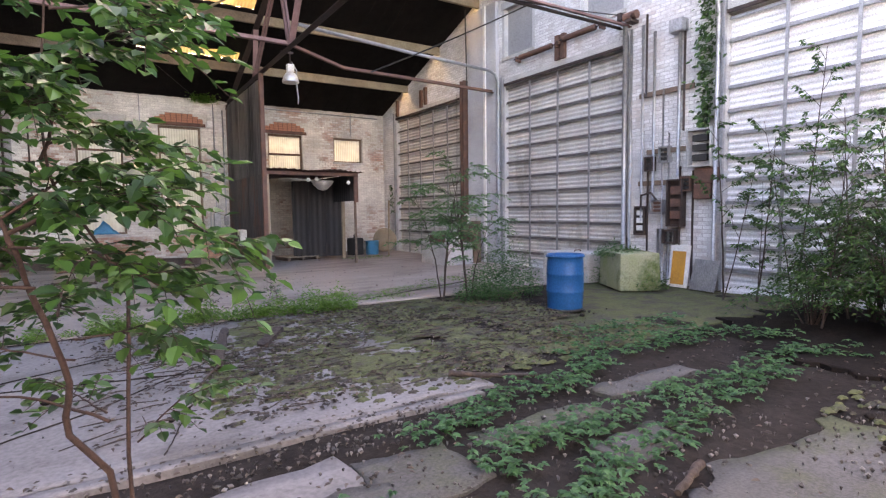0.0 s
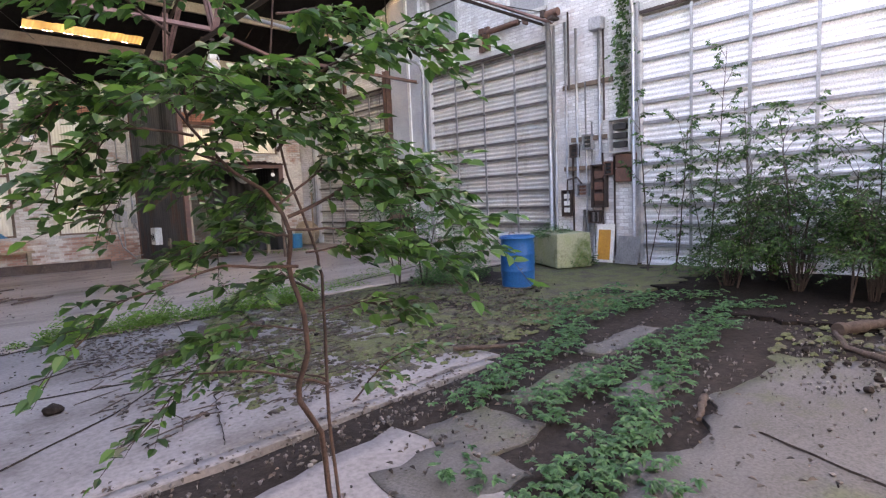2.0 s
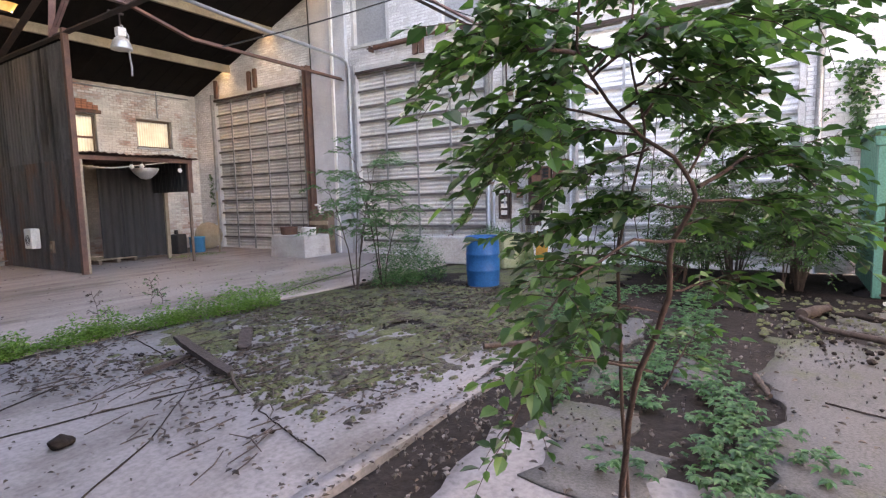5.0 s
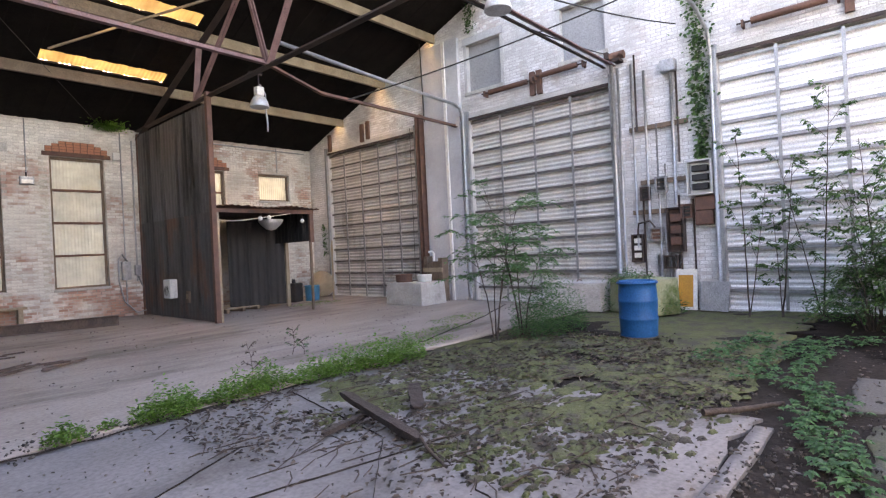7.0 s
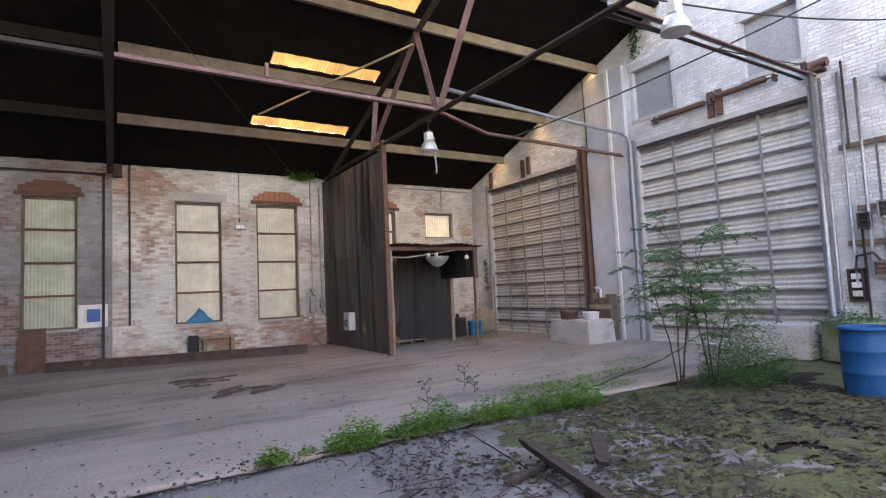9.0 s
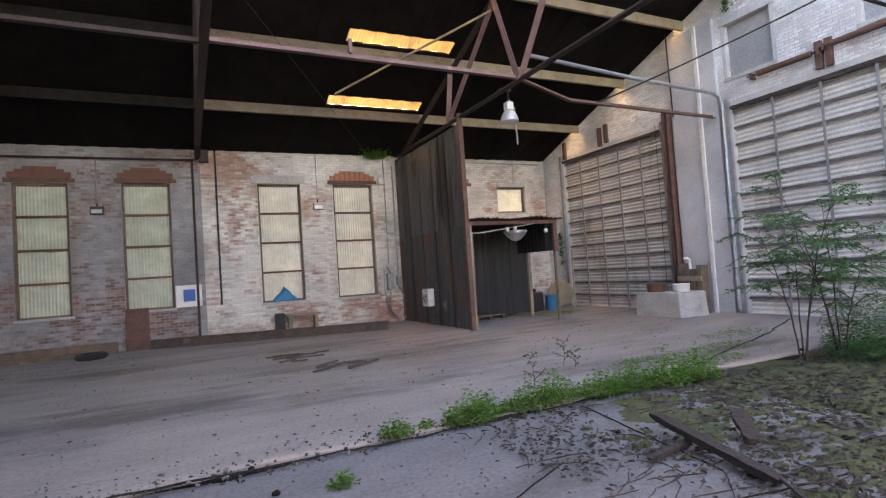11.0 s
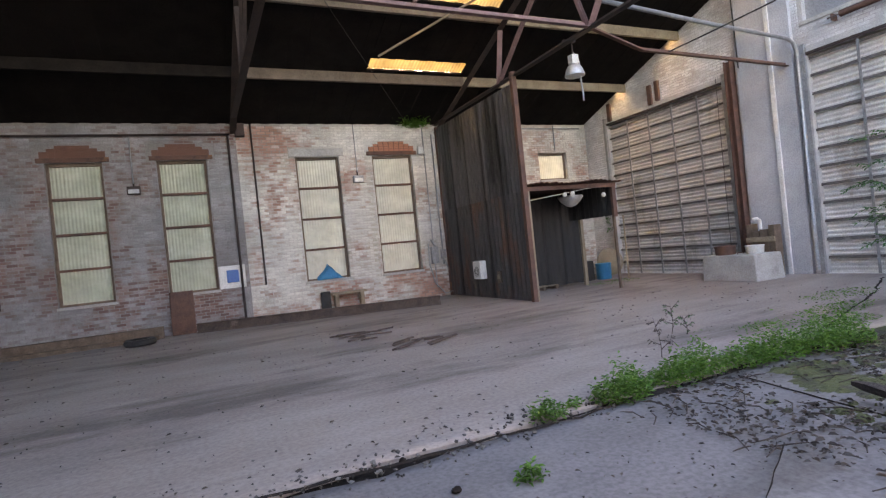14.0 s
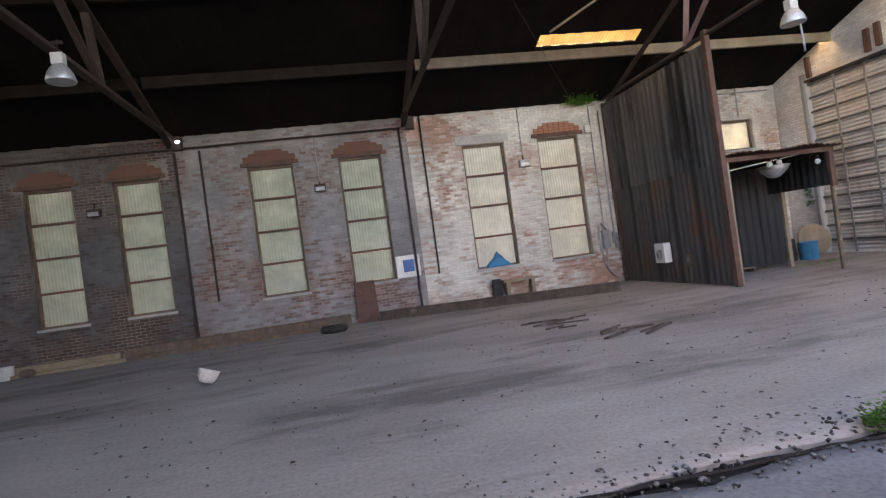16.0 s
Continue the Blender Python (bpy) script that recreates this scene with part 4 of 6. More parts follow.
for at, h, sp, n, seed, lab in (((9.3, 5.6, 0), 3.3, 0.5, 9, 21, "tall thin sapling before the white door"), ((9.4, 5.1, 0), 2.7, 0.55, 8, 22, "thin leafy sapling before the white door"),
                                ((9.3, 4.5, 0), 4.0, 0.55, 10, 23, "tall sparse sapling before the white door"), ((9.1, 3.7, 0), 3.0, 0.75, 11, 24, "bushy sapling before the white door"),
                                ((8.3, 2.9, 0), 2.5, 1.05, 18, 25, "dense leafy bush of saplings by the green shed"), ((8.9, 2.1, 0), 2.4, 1.0, 16, 26, "dense leafy bush of saplings by the green shed"),
                                ((8.0, 3.6, 0), 1.9, 0.95, 17, 27, "low dense bush over shade-coloured soil"), ((7.9, 2.2, 0), 1.7, 0.9, 15, 28, "low dense bush over shade-coloured soil")):
    st = straight_stem(h, 0.1, seed * 77)
    sapling("sapling_tree", at, lab, [(st, 0.017), (straight_stem(h * 0.75, 0.22, seed * 50), 0.012)], sprays_for(0, n, 0.25 if h < 3.2 else 0.4, 0.98, sp, 0.75, seed) + sprays_for(1, n // 2 + 2, 0.25, 0.98, sp * 0.8, 0.7, seed + 50),
            0.065, M_LEAF, M_BARK, seed, 0.3, 6, 8, 0.45, "saplings before the white door")


def clump(name, centre, rx, ry, h, n, leaf, material, label, cat, seed, lw=0.45, kind="", blade=False):
    """A low clump of many leaves or blades, thinner at the rim."""
    rng = random.Random(seed)
    items = []
    for i in range(n):
        r, a = rng.random() ** 0.6, rng.uniform(0, 2 * math.pi)
        x, y = r * math.cos(a) * rx, r * math.sin(a) * ry
        top = h * (1 - 0.7 * r) * rng.uniform(0.4, 1.15)
        if blade:
            d = (rng.uniform(-0.5, 0.5), rng.uniform(-0.5, 0.5), 1)
            items.append(((x, y, -0.01), d, (rng.uniform(-1, 1), rng.uniform(-1, 1), 0.1), max(top, 0.04)))
            if rng.random() < 0.8:
                items.append(((x, y, top * 0.8), (rng.uniform(-1, 1), rng.uniform(-1, 1), 0.4), (0, 0, 1), leaf * rng.uniform(0.6, 1.2)))
        else:
            items.append(((x, y, top * rng.uniform(0.05, 1)), (rng.uniform(-1, 1), rng.uniform(-1, 1), rng.uniform(-0.2, 0.5)), (rng.uniform(-0.4, 0.4), rng.uniform(-0.4, 0.4), 1), leaf * rng.uniform(0.6, 1.2)))
    ob = leaf_mesh(name, items, material, None, lw)
    ob.location = centre
    return tagged(ob, label, cat, kind=kind or "stuff")


# bright strip of grass along the floor joint
for i, (x, y, rx, ry, h, n) in enumerate(((0.35, 8.85, 0.3, 0.2, 0.4, 420), (0.62, 8.95, 0.2, 0.16, 0.34, 220), (1.15, 8.9, 0.36, 0.2, 0.36, 420), (1.55, 8.98, 0.3, 0.24, 0.44, 420), (2.1, 8.85, 0.34, 0.22, 0.36, 420), (2.55, 8.82, 0.3, 0.26, 0.46, 460),
                                          (3.05, 8.72, 0.36, 0.28, 0.5, 560), (3.5, 8.68, 0.34, 0.26, 0.48, 480), (-0.45, 8.85, 0.17, 0.13, 0.26, 150), (-0.1, 8.95, 0.1, 0.06, 0.12, 30), (-1.2, 8.0, 0.1, 0.07, 0.15, 50))):
    clump("grass", (x, y, 0.0), rx, ry, h, int(n * 2.4), 0.05, M_GRASS, "bright green weeds growing in the floor joint", "grass", 60 + i, 0.4)
for i, (x, y, rx, ry, h, n) in enumerate(((4.6, 9.3, 0.7, 0.3, 0.12, 240), (5.6, 9.9, 0.9, 0.3, 0.1, 240), (7.0, 10.6, 1.0, 0.4, 0.09, 220), (3.9, 9.9, 0.5, 0.2, 0.08, 120), (7.9, 17.1, 0.9, 0.4, 0.12, 220))):
    clump("grass", (x, y, 0.0), rx, ry, h, n * 2, 0.04, M_GRASS, "thin patch of weeds in a crack of the floor", "grass", 80 + i, 0.35)
for i, (x, y, h) in enumerate(((2.87, 10.54, 0.45), (1.7, 9.63, 0.5), (2.95, 10.35, 0.3))):
    sapling("weed_plant", (x, y, 0), "thin brownish weed stalk standing in the floor", [(straight_stem(h, 0.1, i * 90), 0.005)], sprays_for(0, 7, 0.2, 0.95, 0.14, 0.5, i), 0.03, M_LITTER if i == 1 else M_LEAF_D, M_BARK, 90 + i, 0.1, 3, 4, 0.4, "weed stalks")
# feathery bushes by the barrel
for i, (x, y, r, h, n) in enumerate(((6.45, 8.1, 0.78, 1.55, 5200), (5.9, 8.0, 0.55, 0.7, 1300), (9.35, 9.2, 0.3, 0.75, 320), (9.2, 7.0, 0.4, 0.8, 420), (9.3, 4.3, 0.6, 1.2, 900))):
    clump("bush", (x, y, 0.0), r, r * 0.8, h, n, 0.052 if i < 2 else 0.075, M_LEAF if i in (2, 3) else M_LEAF_D, "low feathery green bush on mossy ground", "bush", 100 + i, 0.25)

clump("bush", (9.05, 7.65, 0.62), 0.5, 0.5, 0.42, 900, 0.06, M_LEAF_D, "green weeds growing over the mossy block", "bush", 131, 0.4)
clump("bush", (9.3, 8.3, 0.0), 0.4, 0.35, 0.85, 700, 0.06, M_LEAF_D, "green weeds between two concrete blocks", "bush", 132, 0.35)

# the thicket by the green shed: arching leafy limbs over shade-coloured soil
def thicket(at, rx, ry, h, limbs, seed):
    rng = random.Random(seed)
    t = thing("bush", at, "dense dark-green thicket arching over shade-coloured soil", "bush", "thicket by the green shed")
    twigs, items = bmesh.new(), []
    for i in range(limbs):
        a = 2.4 * i + rng.uniform(-0.4, 0.4)
        r = rng.uniform(0.35, 1.0)
        x, y, z = math.cos(a) * rx * r, math.sin(a) * ry * r, h * rng.uniform(0.42, 1.0) * (1.15 - 0.4 * r)
        leafy_limb(twigs, items, [(x * 0.08, y * 0.08, -0.02), (x * 0.3, y * 0.3, z * 0.7), (x * 0.7, y * 0.7, z), (x, y, z * 0.8)], 0.009, 0.35, 14, 9, 0.38, 0.066, rng)
    part("branchwork", twigs, M_BARK, t)
    tagged(leaf_mesh("crown", items, M_LEAF, t, 0.5), kind="stuff")

for i, (x, y, rx, ry, h, n) in enumerate(((8.3, 2.9, 1.15, 1.1, 1.7, 25), (8.9, 2.0, 0.95, 0.8, 1.85, 20), (8.2, 3.8, 0.9, 0.8, 1.15, 14), (8.1, 2.0, 0.8, 0.7, 1.25, 15), (9.1, 3.4, 0.8, 0.8, 2.0, 15))):
    thicket((x, y, 0), rx, ry, h, n, 300 + i)

# ground ivy in rows along the cracks
IVY = [[(1.98, 3.62), (2.6, 3.72), (3.2, 3.95), (3.8, 3.85), (4.5, 4.2), (5.6, 4.3), (6.4, 4.2)], [(2.28, 2.91), (2.55, 3.25), (3.0, 3.05), (3.44, 3.17), (4.5, 3.2)], [(1.36, 2.3), (2.07, 2.36), (2.87, 2.6), (4.15, 2.88), (5.85, 2.95)], [(1.35, 3.05), (1.28, 2.74)], [(4.3, 4.5), (5.4, 4.7), (6.6, 4.4), (7.2, 3.6)], [(4.2, 3.3), (5.3, 3.1), (6.4, 3.3), (7.0, 2.8)], [(5.0, 5.2), (6.0, 5.1), (7.0, 4.9)], [(1.75, 1.9), (2.1, 2.2)], [(1.1, 2.2), (1.5, 2.45), (2.3, 2.5)]]
rng = random.Random(5)
for k, line in enumerate(IVY):
    items = []
    length = sum(math.dist(a, b) for a, b in zip(line, line[1:]))
    for i in range(int(length * (95 if k < 3 else 70))):
        f = rng.random()
        p = along([(*q, 0) for q in line], f)
        c = p + Vector((rng.gauss(0, 0.1), rng.gauss(0, 0.1), rng.uniform(0.015, 0.12)))
        a0 = rng.uniform(0, 6.28)
        for j in range(5):
            a = a0 + (j - 2) * 0.72
            items.append((c, (math.cos(a), math.sin(a), rng.uniform(-0.35, 0.15)), (rng.uniform(-0.3, 0.3), rng.uniform(-0.3, 0.3), 1), (0.06 - 0.009 * abs(j - 2)) * rng.uniform(0.7, 1.3)))
    tagged(leaf_mesh("ground_ivy", items, M_IVY, None, 0.5), "row of creeping ivy growing along a soil crack", "ivy", kind="stuff")

# ivy on the gable wall
for k, (y, z0, z1, w, n) in enumerate(((6.5, 3.1, 6.9, 0.3, 900), (1.2, 2.3, 3.7, 0.35, 420), (12.35, 7.5, 8.4, 0.4, 160), (19.5, 1.5, 2.6, 0.18, 90))):
    items = []
    for i in range(n):
        z = rng.uniform(z0, z1)
        ww = w * (0.45 + 0.55 * math.sin(9 * z + k) ** 2) * (1.0 if z > z0 + 0.6 else 0.55)
        items.append(((XE - rng.uniform(0.02, 0.16), y + rng.gauss(0, 0.5) * ww, z), (-0.5, rng.uniform(-1, 1), rng.uniform(-1.0, 0.2)), (-1, rng.uniform(-0.4, 0.4), 0.4), rng.uniform(0.06, 0.12)))
    ob = tagged(leaf_mesh("wall_ivy", items, M_LEAF, None, 0.6), "green creeper hanging on the painted gable wall", "ivy", kind="stuff")
items = []
for i in range(520):
    items.append(((3.4 + rng.gauss(0, 0.2), YN - rng.uniform(0.02, 0.4), 5.3 + abs(rng.gauss(0, 0.16))), (rng.uniform(-1, 1), -0.6, rng.uniform(-0.5, 0.8)), (0, -0.3, 1), rng.uniform(0.07, 0.14)))
tagged(leaf_mesh("wall_ivy", items, M_GRASS, None, 0.35), "yellow-green weed growing on top of the brick wall", "plant", kind="stuff")

# dead leaves, crumbs and twigs on the slabs
def litter(n, x0, x1, y0, y1, lo, hi, seed, dens, label):
    rng = random.Random(seed)
    items = []
    while len(items) < n:
        x, y = rng.uniform(x0, x1), rng.uniform(y0, y1)
        if noise.noise(Vector((x * 0.9, y * 0.9, seed))) + rng.uniform(-0.5, 0.5) < dens:
            continue
        a = rng.uniform(0, 6.28)
        items.append(((x, y, rng.uniform(0.012, 0.03)), (math.cos(a), math.sin(a), rng.uniform(-0.05, 0.15)), (rng.uniform(-0.3, 0.3), rng.uniform(-0.3, 0.3), 1), rng.uniform(lo, hi)))
    return tagged(leaf_mesh("leaf_litter", items, M_LITTER, None, 0.5, 0.2), label, "leaves", kind="stuff")

litter(4800, 0.2, 6.5, 4.6, 8.6, 0.015, 0.075, 1, 0.0, "dark dead leaves strewn over mossy concrete")
litter(800, -3.5, 3.0, 4.5, 8.7, 0.01, 0.045, 2, 0.15, "dark dead leaves strewn on the concrete slab")
litter(900, 0.5, 7.5, -0.5, 4.5, 0.012, 0.06, 3, 0.1, "dark dead leaves on soil and slab")
litter(700, -9, 8, 9.2, 19.5, 0.012, 0.06, 4, 0.2, "scattered dry crumbs on the dusty floor")
bm = bmesh.new()
rng = random.Random(8)
for i in range(420):
    x, y = rng.uniform(0.0, 6.2), rng.uniform(4.7, 8.5)
    a, l = rng.uniform(-0.7, 0.7) + (1.57 if rng.random() < 0.2 else 0), rng.uniform(0.08, 0.42)
    tube(bm, [(x, y, 0.02), (x + l / 2 * math.cos(a), y + l / 2 * math.sin(a), 0.035), (x + l * math.cos(a + 0.2), y + l * math.sin(a + 0.2), 0.02)], [0.004, 0.006, 0.003], 4)
tagged(link_mesh("twigs", bm, M_BARK), "thin dead twigs strewn over the slab", "twigs", kind="stuff")

# moss cushions on the grey slab, thickest where it stays damp
def moss(x0, x1, y0, y1, n, lo, hi, seed):
    rng = random.Random(seed)
    bm = bmesh.new()
    done = 0
    while done < n:
        x, y = rng.uniform(x0, x1), rng.uniform(y0, y1)
        if noise.noise(Vector((x * 0.8, y * 0.8, seed))) + rng.uniform(-0.35, 0.35) < 0.05:
            continue
        done += 1
        r, k_all = rng.uniform(lo, hi) * rng.uniform(0.5, 1), 18
        c = bm.verts.new((x, y, 0.016))
        mid, ring = [], []
        for k in range(k_all):
            a = 2 * math.pi * k / k_all
            rr = r * (0.75 + 0.8 * noise.noise(Vector((math.cos(a) * 2.2, math.sin(a) * 2.2, seed + done))))
            mid.append(bm.verts.new((x + rr * 0.6 * math.cos(a) * 1.5, y + rr * 0.6 * math.sin(a), 0.014)))
            ring.append(bm.verts.new((x + rr * math.cos(a) * 1.5, y + rr * math.sin(a), -0.004)))
        for k in range(k_all):
            j = (k + 1) % k_all
            bm.faces.new((c, mid[k], mid[j])).smooth = True
            bm.faces.new((mid[k], ring[k], ring[j], mid[j])).smooth = True
    return tagged(link_mesh("moss", bm, M_MOSS), "green moss cushions spreading over the damp concrete", "moss", kind="stuff")

moss(1.7, 6.3, 4.8, 8.5, 520, 0.05, 0.26, 3)
moss(1.0, 4.2, 4.5, 8.4, 900, 0.015, 0.08, 9)
moss(4.2, 7.4, -0.6, 2.4, 260, 0.02, 0.08, 5)

# soil-filled cracks in the slabs
def crack(pts, w, label, seed):
    rng = random.Random(seed)
    bm = bmesh.new()
    n = 36
    prev = None
    for i in range(n + 1):
        p = along([(*q, 0.0) for q in pts], i / n)
        q = along([(*q, 0.0) for q in pts], min(i / n + 0.01, 1)) - along([(*q, 0.0) for q in pts], max(i / n - 0.01, 0))
        s = Vector((-q.y, q.x, 0)).normalized()
        p += s * rng.gauss(0, w * 0.5)
        ww = w * rng.uniform(0.1, 0.9)
        row = [bm.verts.new(p - s * ww + Vector((0, 0, 0.002))), bm.verts.new(p + Vector((0, 0, 0.014))), bm.verts.new(p + s * ww + Vector((0, 0, 0.002)))]
        if prev:
            bm.faces.new((prev[0], row[0], row[1], prev[1]))
            bm.faces.new((prev[1], row[1], row[2], prev[2]))
        prev = row
    bmesh.ops.recalc_face_normals(bm, faces=bm.faces[:])
    return tagged(link_mesh("soil_crack", bm, M_SOIL), label, "crack", kind="stuff")

for i, (pts, w) in enumerate((([(-2.5, 7.0), (-0.5, 6.6), (1.2, 6.2), (2.6, 6.0)], 0.006), ([(-1.6, 4.4), (0.2, 5.6), (1.2, 6.6), (1.6, 8.6)], 0.007), ([(0.6, 4.4), (0.9, 5.4), (2.2, 6.4)], 0.006),
                              ([(3.0, 1.9), (2.6, 0.9), (2.9, 0.0)], 0.01), ([(1.9, 1.2), (3.4, 1.1), (5.0, 0.4)], 0.01), ([(-8, 8.75), (-4, 8.85), (-1, 8.75), (0.3, 8.7)], 0.035), ([(-5, 6.0), (-2.2, 6.1), (0.4, 7.4)], 0.006), ([(3.6, 9.1), (5.2, 9.6), (7.4, 10.3), (9.5, 11.2)], 0.03))):
    crack(pts, w, "dark soil-filled crack in the concrete", i)

# gravel and crumbs in the soil strips
def gravel(n, spots, lo, hi, seed, label):
    rng = random.Random(seed)
    verts, faces = [], []
    for i in range(n):
        x0, x1, y0, y1 = rng.choice(spots)
        x, y, r = rng.uniform(x0, x1), rng.uniform(y0, y1), rng.uniform(lo, hi) * rng.uniform(0.4, 1)
        k = len(verts)
        a = rng.uniform(0, 6.28)
        for j in range(4):
            q = r * rng.uniform(0.7, 1.3)
            verts.append((x + q * math.cos(a + j * 1.57), y + q * math.sin(a + j * 1.57), 0.006))
        verts.append((x + rng.uniform(-0.3, 0.3) * r, y, 0.006 + r * rng.uniform(0.4, 0.9)))
        verts.append((x, y, -0.02))
        faces += [(k + j, k + (j + 1) % 4, k + 4) for j in range(4)] + [(k + (j + 1) % 4, k + j, k + 5) for j in range(4)]
    return tagged(quick_mesh("gravel", verts, faces, M_CHIP), label, "gravel", kind="stuff")

gravel(1200, [(-7, 3, 3.72, 4.2), (-3, 2.6, 3.7, 4.35), (-6, 4, 8.65, 9.1), (-4, 3, 8.55, 9.2)], 0.008, 0.03, 1, "loose gravel and crumbs in the soil joints")
gravel(1300, [(1.5, 4.5, 2.3, 4.2), (4, 5.8, 1.0, 2.2), (1.5, 6.5, 0.0, 3.8), (2, 7, 4.2, 8.5)], 0.006, 0.025, 2, "loose gravel and crumbs on soil and moss")
gravel(900, [(-6, 3, 4.4, 8.6), (-9, 9, 9.2, 14.0), (-9, 9, 9.2, 19.5), (-4, 2, 0.5, 3.6)], 0.005, 0.02, 3, "scattered grit on the concrete")
litter(900, -5, 3.0, 3.7, 4.4, 0.012, 0.05, 6, -0.2, "dead leaf crumbs along the slab lip")
litter(500, -6, 4.0, 8.5, 9.4, 0.012, 0.05, 7, -0.2, "dead leaf crumbs along the floor joint")

# ---- lean-to shed in the corner ----
def iron_sheet(bm, o, du, u1, z0, z1, pitch=0.18, amp=0.02):
    """Upright ribbed iron sheet from o along the unit vector du."""
    o, du = Vector(o), Vector(du)
    nn = Vector((-du.y, du.x, 0))
    corrugated(bm, 0, u1, z0, z1, pitch, amp, lambda u, w, d: o + du * u + nn * d + Vector((0, 0, w)))

shed = thing("lean_to_shed", (4.2, 15.75, 0), "open lean-to shed of dark corrugated iron on a rusty frame", "shed")
W = 4.55
for k in range(5):                       # side wall, two tiers of sheets
    a, b = W * k / 5, W * (k + 1) / 5
    for z0, z1, o in ((0.02, 2.72, 0.0), (2.66, 5.25, -0.012)):
        bm = bmesh.new()
        iron_sheet(bm, (-0.02 + o + 0.004 * (k % 2), a, 0), (0, 1, 0), b - a + 0.03, z0, z1)
        part("wall_sheet", bm, M_CORR_R if z0 < 1 else M_CORR_D, shed)
for y, h, w in ((-0.02, 5.5, 0.12), (W - 0.05, 5.3, 0.08)):
    bm = bmesh.new()
    box(bm, -0.07, 0.05, y - w / 2, y + w / 2, 0, h)
    part("corner_post", bm, M_RUST, shed, "rusty steel corner post", bevel=0.008)
bm = bmesh.new()
box(bm, 0.052, 0.11, -0.06, 0.02, 0, 2.68)
part("door_jamb", bm, M_PURLIN, shed, "pale worn timber jamb", bevel=0.006)
bm = bmesh.new()
box(bm, 0.05, 2.78, -0.07, -0.01, 2.64, 2.74)
part("lintel", bm, M_RUST, shed, "rusty steel lintel over the opening", bevel=0.006)
# Carried on to the back wall, an added length keeping light out.
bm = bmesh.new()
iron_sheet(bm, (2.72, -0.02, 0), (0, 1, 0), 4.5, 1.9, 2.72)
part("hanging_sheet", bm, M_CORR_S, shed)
bm = bmesh.new()
box(bm, 2.66, 2.78, -0.05, 0.03, 1.86, 2.64)
part("hanger", bm, M_RUST, shed)
for x, y, h in ((2.98, 1.7, 2.62), (2.7, 0.02, 1.86)):
    bm = bmesh.new()
    w = 0.05 if y > 1 else 0.03
    box(bm, x - w, x + w, y - w, y + w, 0, h)
    part("post", bm, M_PURLIN if y > 1 else M_TIMBER, shed, bevel=0.006)
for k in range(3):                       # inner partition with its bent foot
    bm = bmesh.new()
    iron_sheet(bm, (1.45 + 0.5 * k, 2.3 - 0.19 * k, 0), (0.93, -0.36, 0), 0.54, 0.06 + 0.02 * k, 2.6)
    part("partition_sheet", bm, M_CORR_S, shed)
bm = bmesh.new()                          # ragged roof sheets
for k in range(4):
    z = 2.78 + 0.012 * (k % 2)
    corrugated(bm, 0.03 + 0.7 * k, 0.03 + 0.7 * k + 0.74, -0.22 - 0.05 * (k % 3), 4.5, 0.15, 0.02, lambda u, w, d: (u, w, z + d + 0.03 * w * 0.3 + 0.03 * math.sin(u * 4)))
    if k < 3:
        part("roof_sheet", bm, M_RUST, shed, "rusty curled roof sheet")
        bm = bmesh.new()
part("roof_sheet", bm, M_RUST, shed, "rusty curled roof sheet")

def on_wall_box(name, at, size, material, label, category, extra=None):
    t = thing(name, at, label, category)
    bm = bmesh.new()
    box(bm, -size[0] / 2, size[0] / 2, -size[1] / 2, size[1] / 2, 0, size[2])
    part("casing", bm, material, t, bevel=min(size) * 0.12)
    if extra:
        extra(t)
    return t

def fan_grille(t):
    bm = bmesh.new()
    for r in (0.05, 0.09, 0.13):
        pts = [(-0.105, r * math.cos(a * 0.5236), 0.21 + r * math.sin(a * 0.5236)) for a in range(13)]
        tube(bm, pts, 0.006, 5)
    part("grille", bm, M_BLACK, t)
on_wall_box("extractor_box", (4.04, 18.05, 0.55), (0.2, 0.42, 0.5), M_WHITE, "white metal extractor box on the iron wall", "vent", fan_grille)
def slot(t):
    bm = bmesh.new()
    box(bm, -0.04, -0.031, -0.06, 0.06, 0.1, 0.22)
    part("cover", bm, M_PURLIN, t)
on_wall_box("switch_plate", (4.12, 17.15, 0.45), (0.05, 0.16, 0.3), M_TIMBER, "small timber switch plate on the iron wall", "switch", slot)

hood = thing("hanging_hood", (6.15, 16.5, 2.2), "white enamel hood hanging under the shed roof", "hood")
bm = bmesh.new()
lathe(bm, [(0.02, 0.04), (0.13, 0.07), (0.27, 0.2), (0.34, 0.32), (0.32, 0.33), (0.25, 0.22), (0.02, 0.07)], 28)
part("bowl", bm, M_LAMP, hood)
bm = bmesh.new()
tube(bm, [(0, 0, 0.03), (0, 0, 0.62)], 0.012, 8)
part("rod", bm, M_RUST, hood)
for x, z in ((5.5, 2.56), (5.75, 2.58), (6.75, 2.5)):
    b = thing("lamp_bulb", (x, 15.9, z - 0.1), "small white glass bulb under the shed lintel", "bulb", "shed bulbs")
    bm = bmesh.new()
    lathe(bm, [(0.005, 0), (0.05, 0.03), (0.06, 0.07), (0.03, 0.12)], 14)
    part("glass", bm, M_WHITE, b)
    bm = bmesh.new()
    lathe(bm, [(0.032, 0.12), (0.032, 0.2)], 10)
    part("cap", bm, M_DARKSTEEL, b)

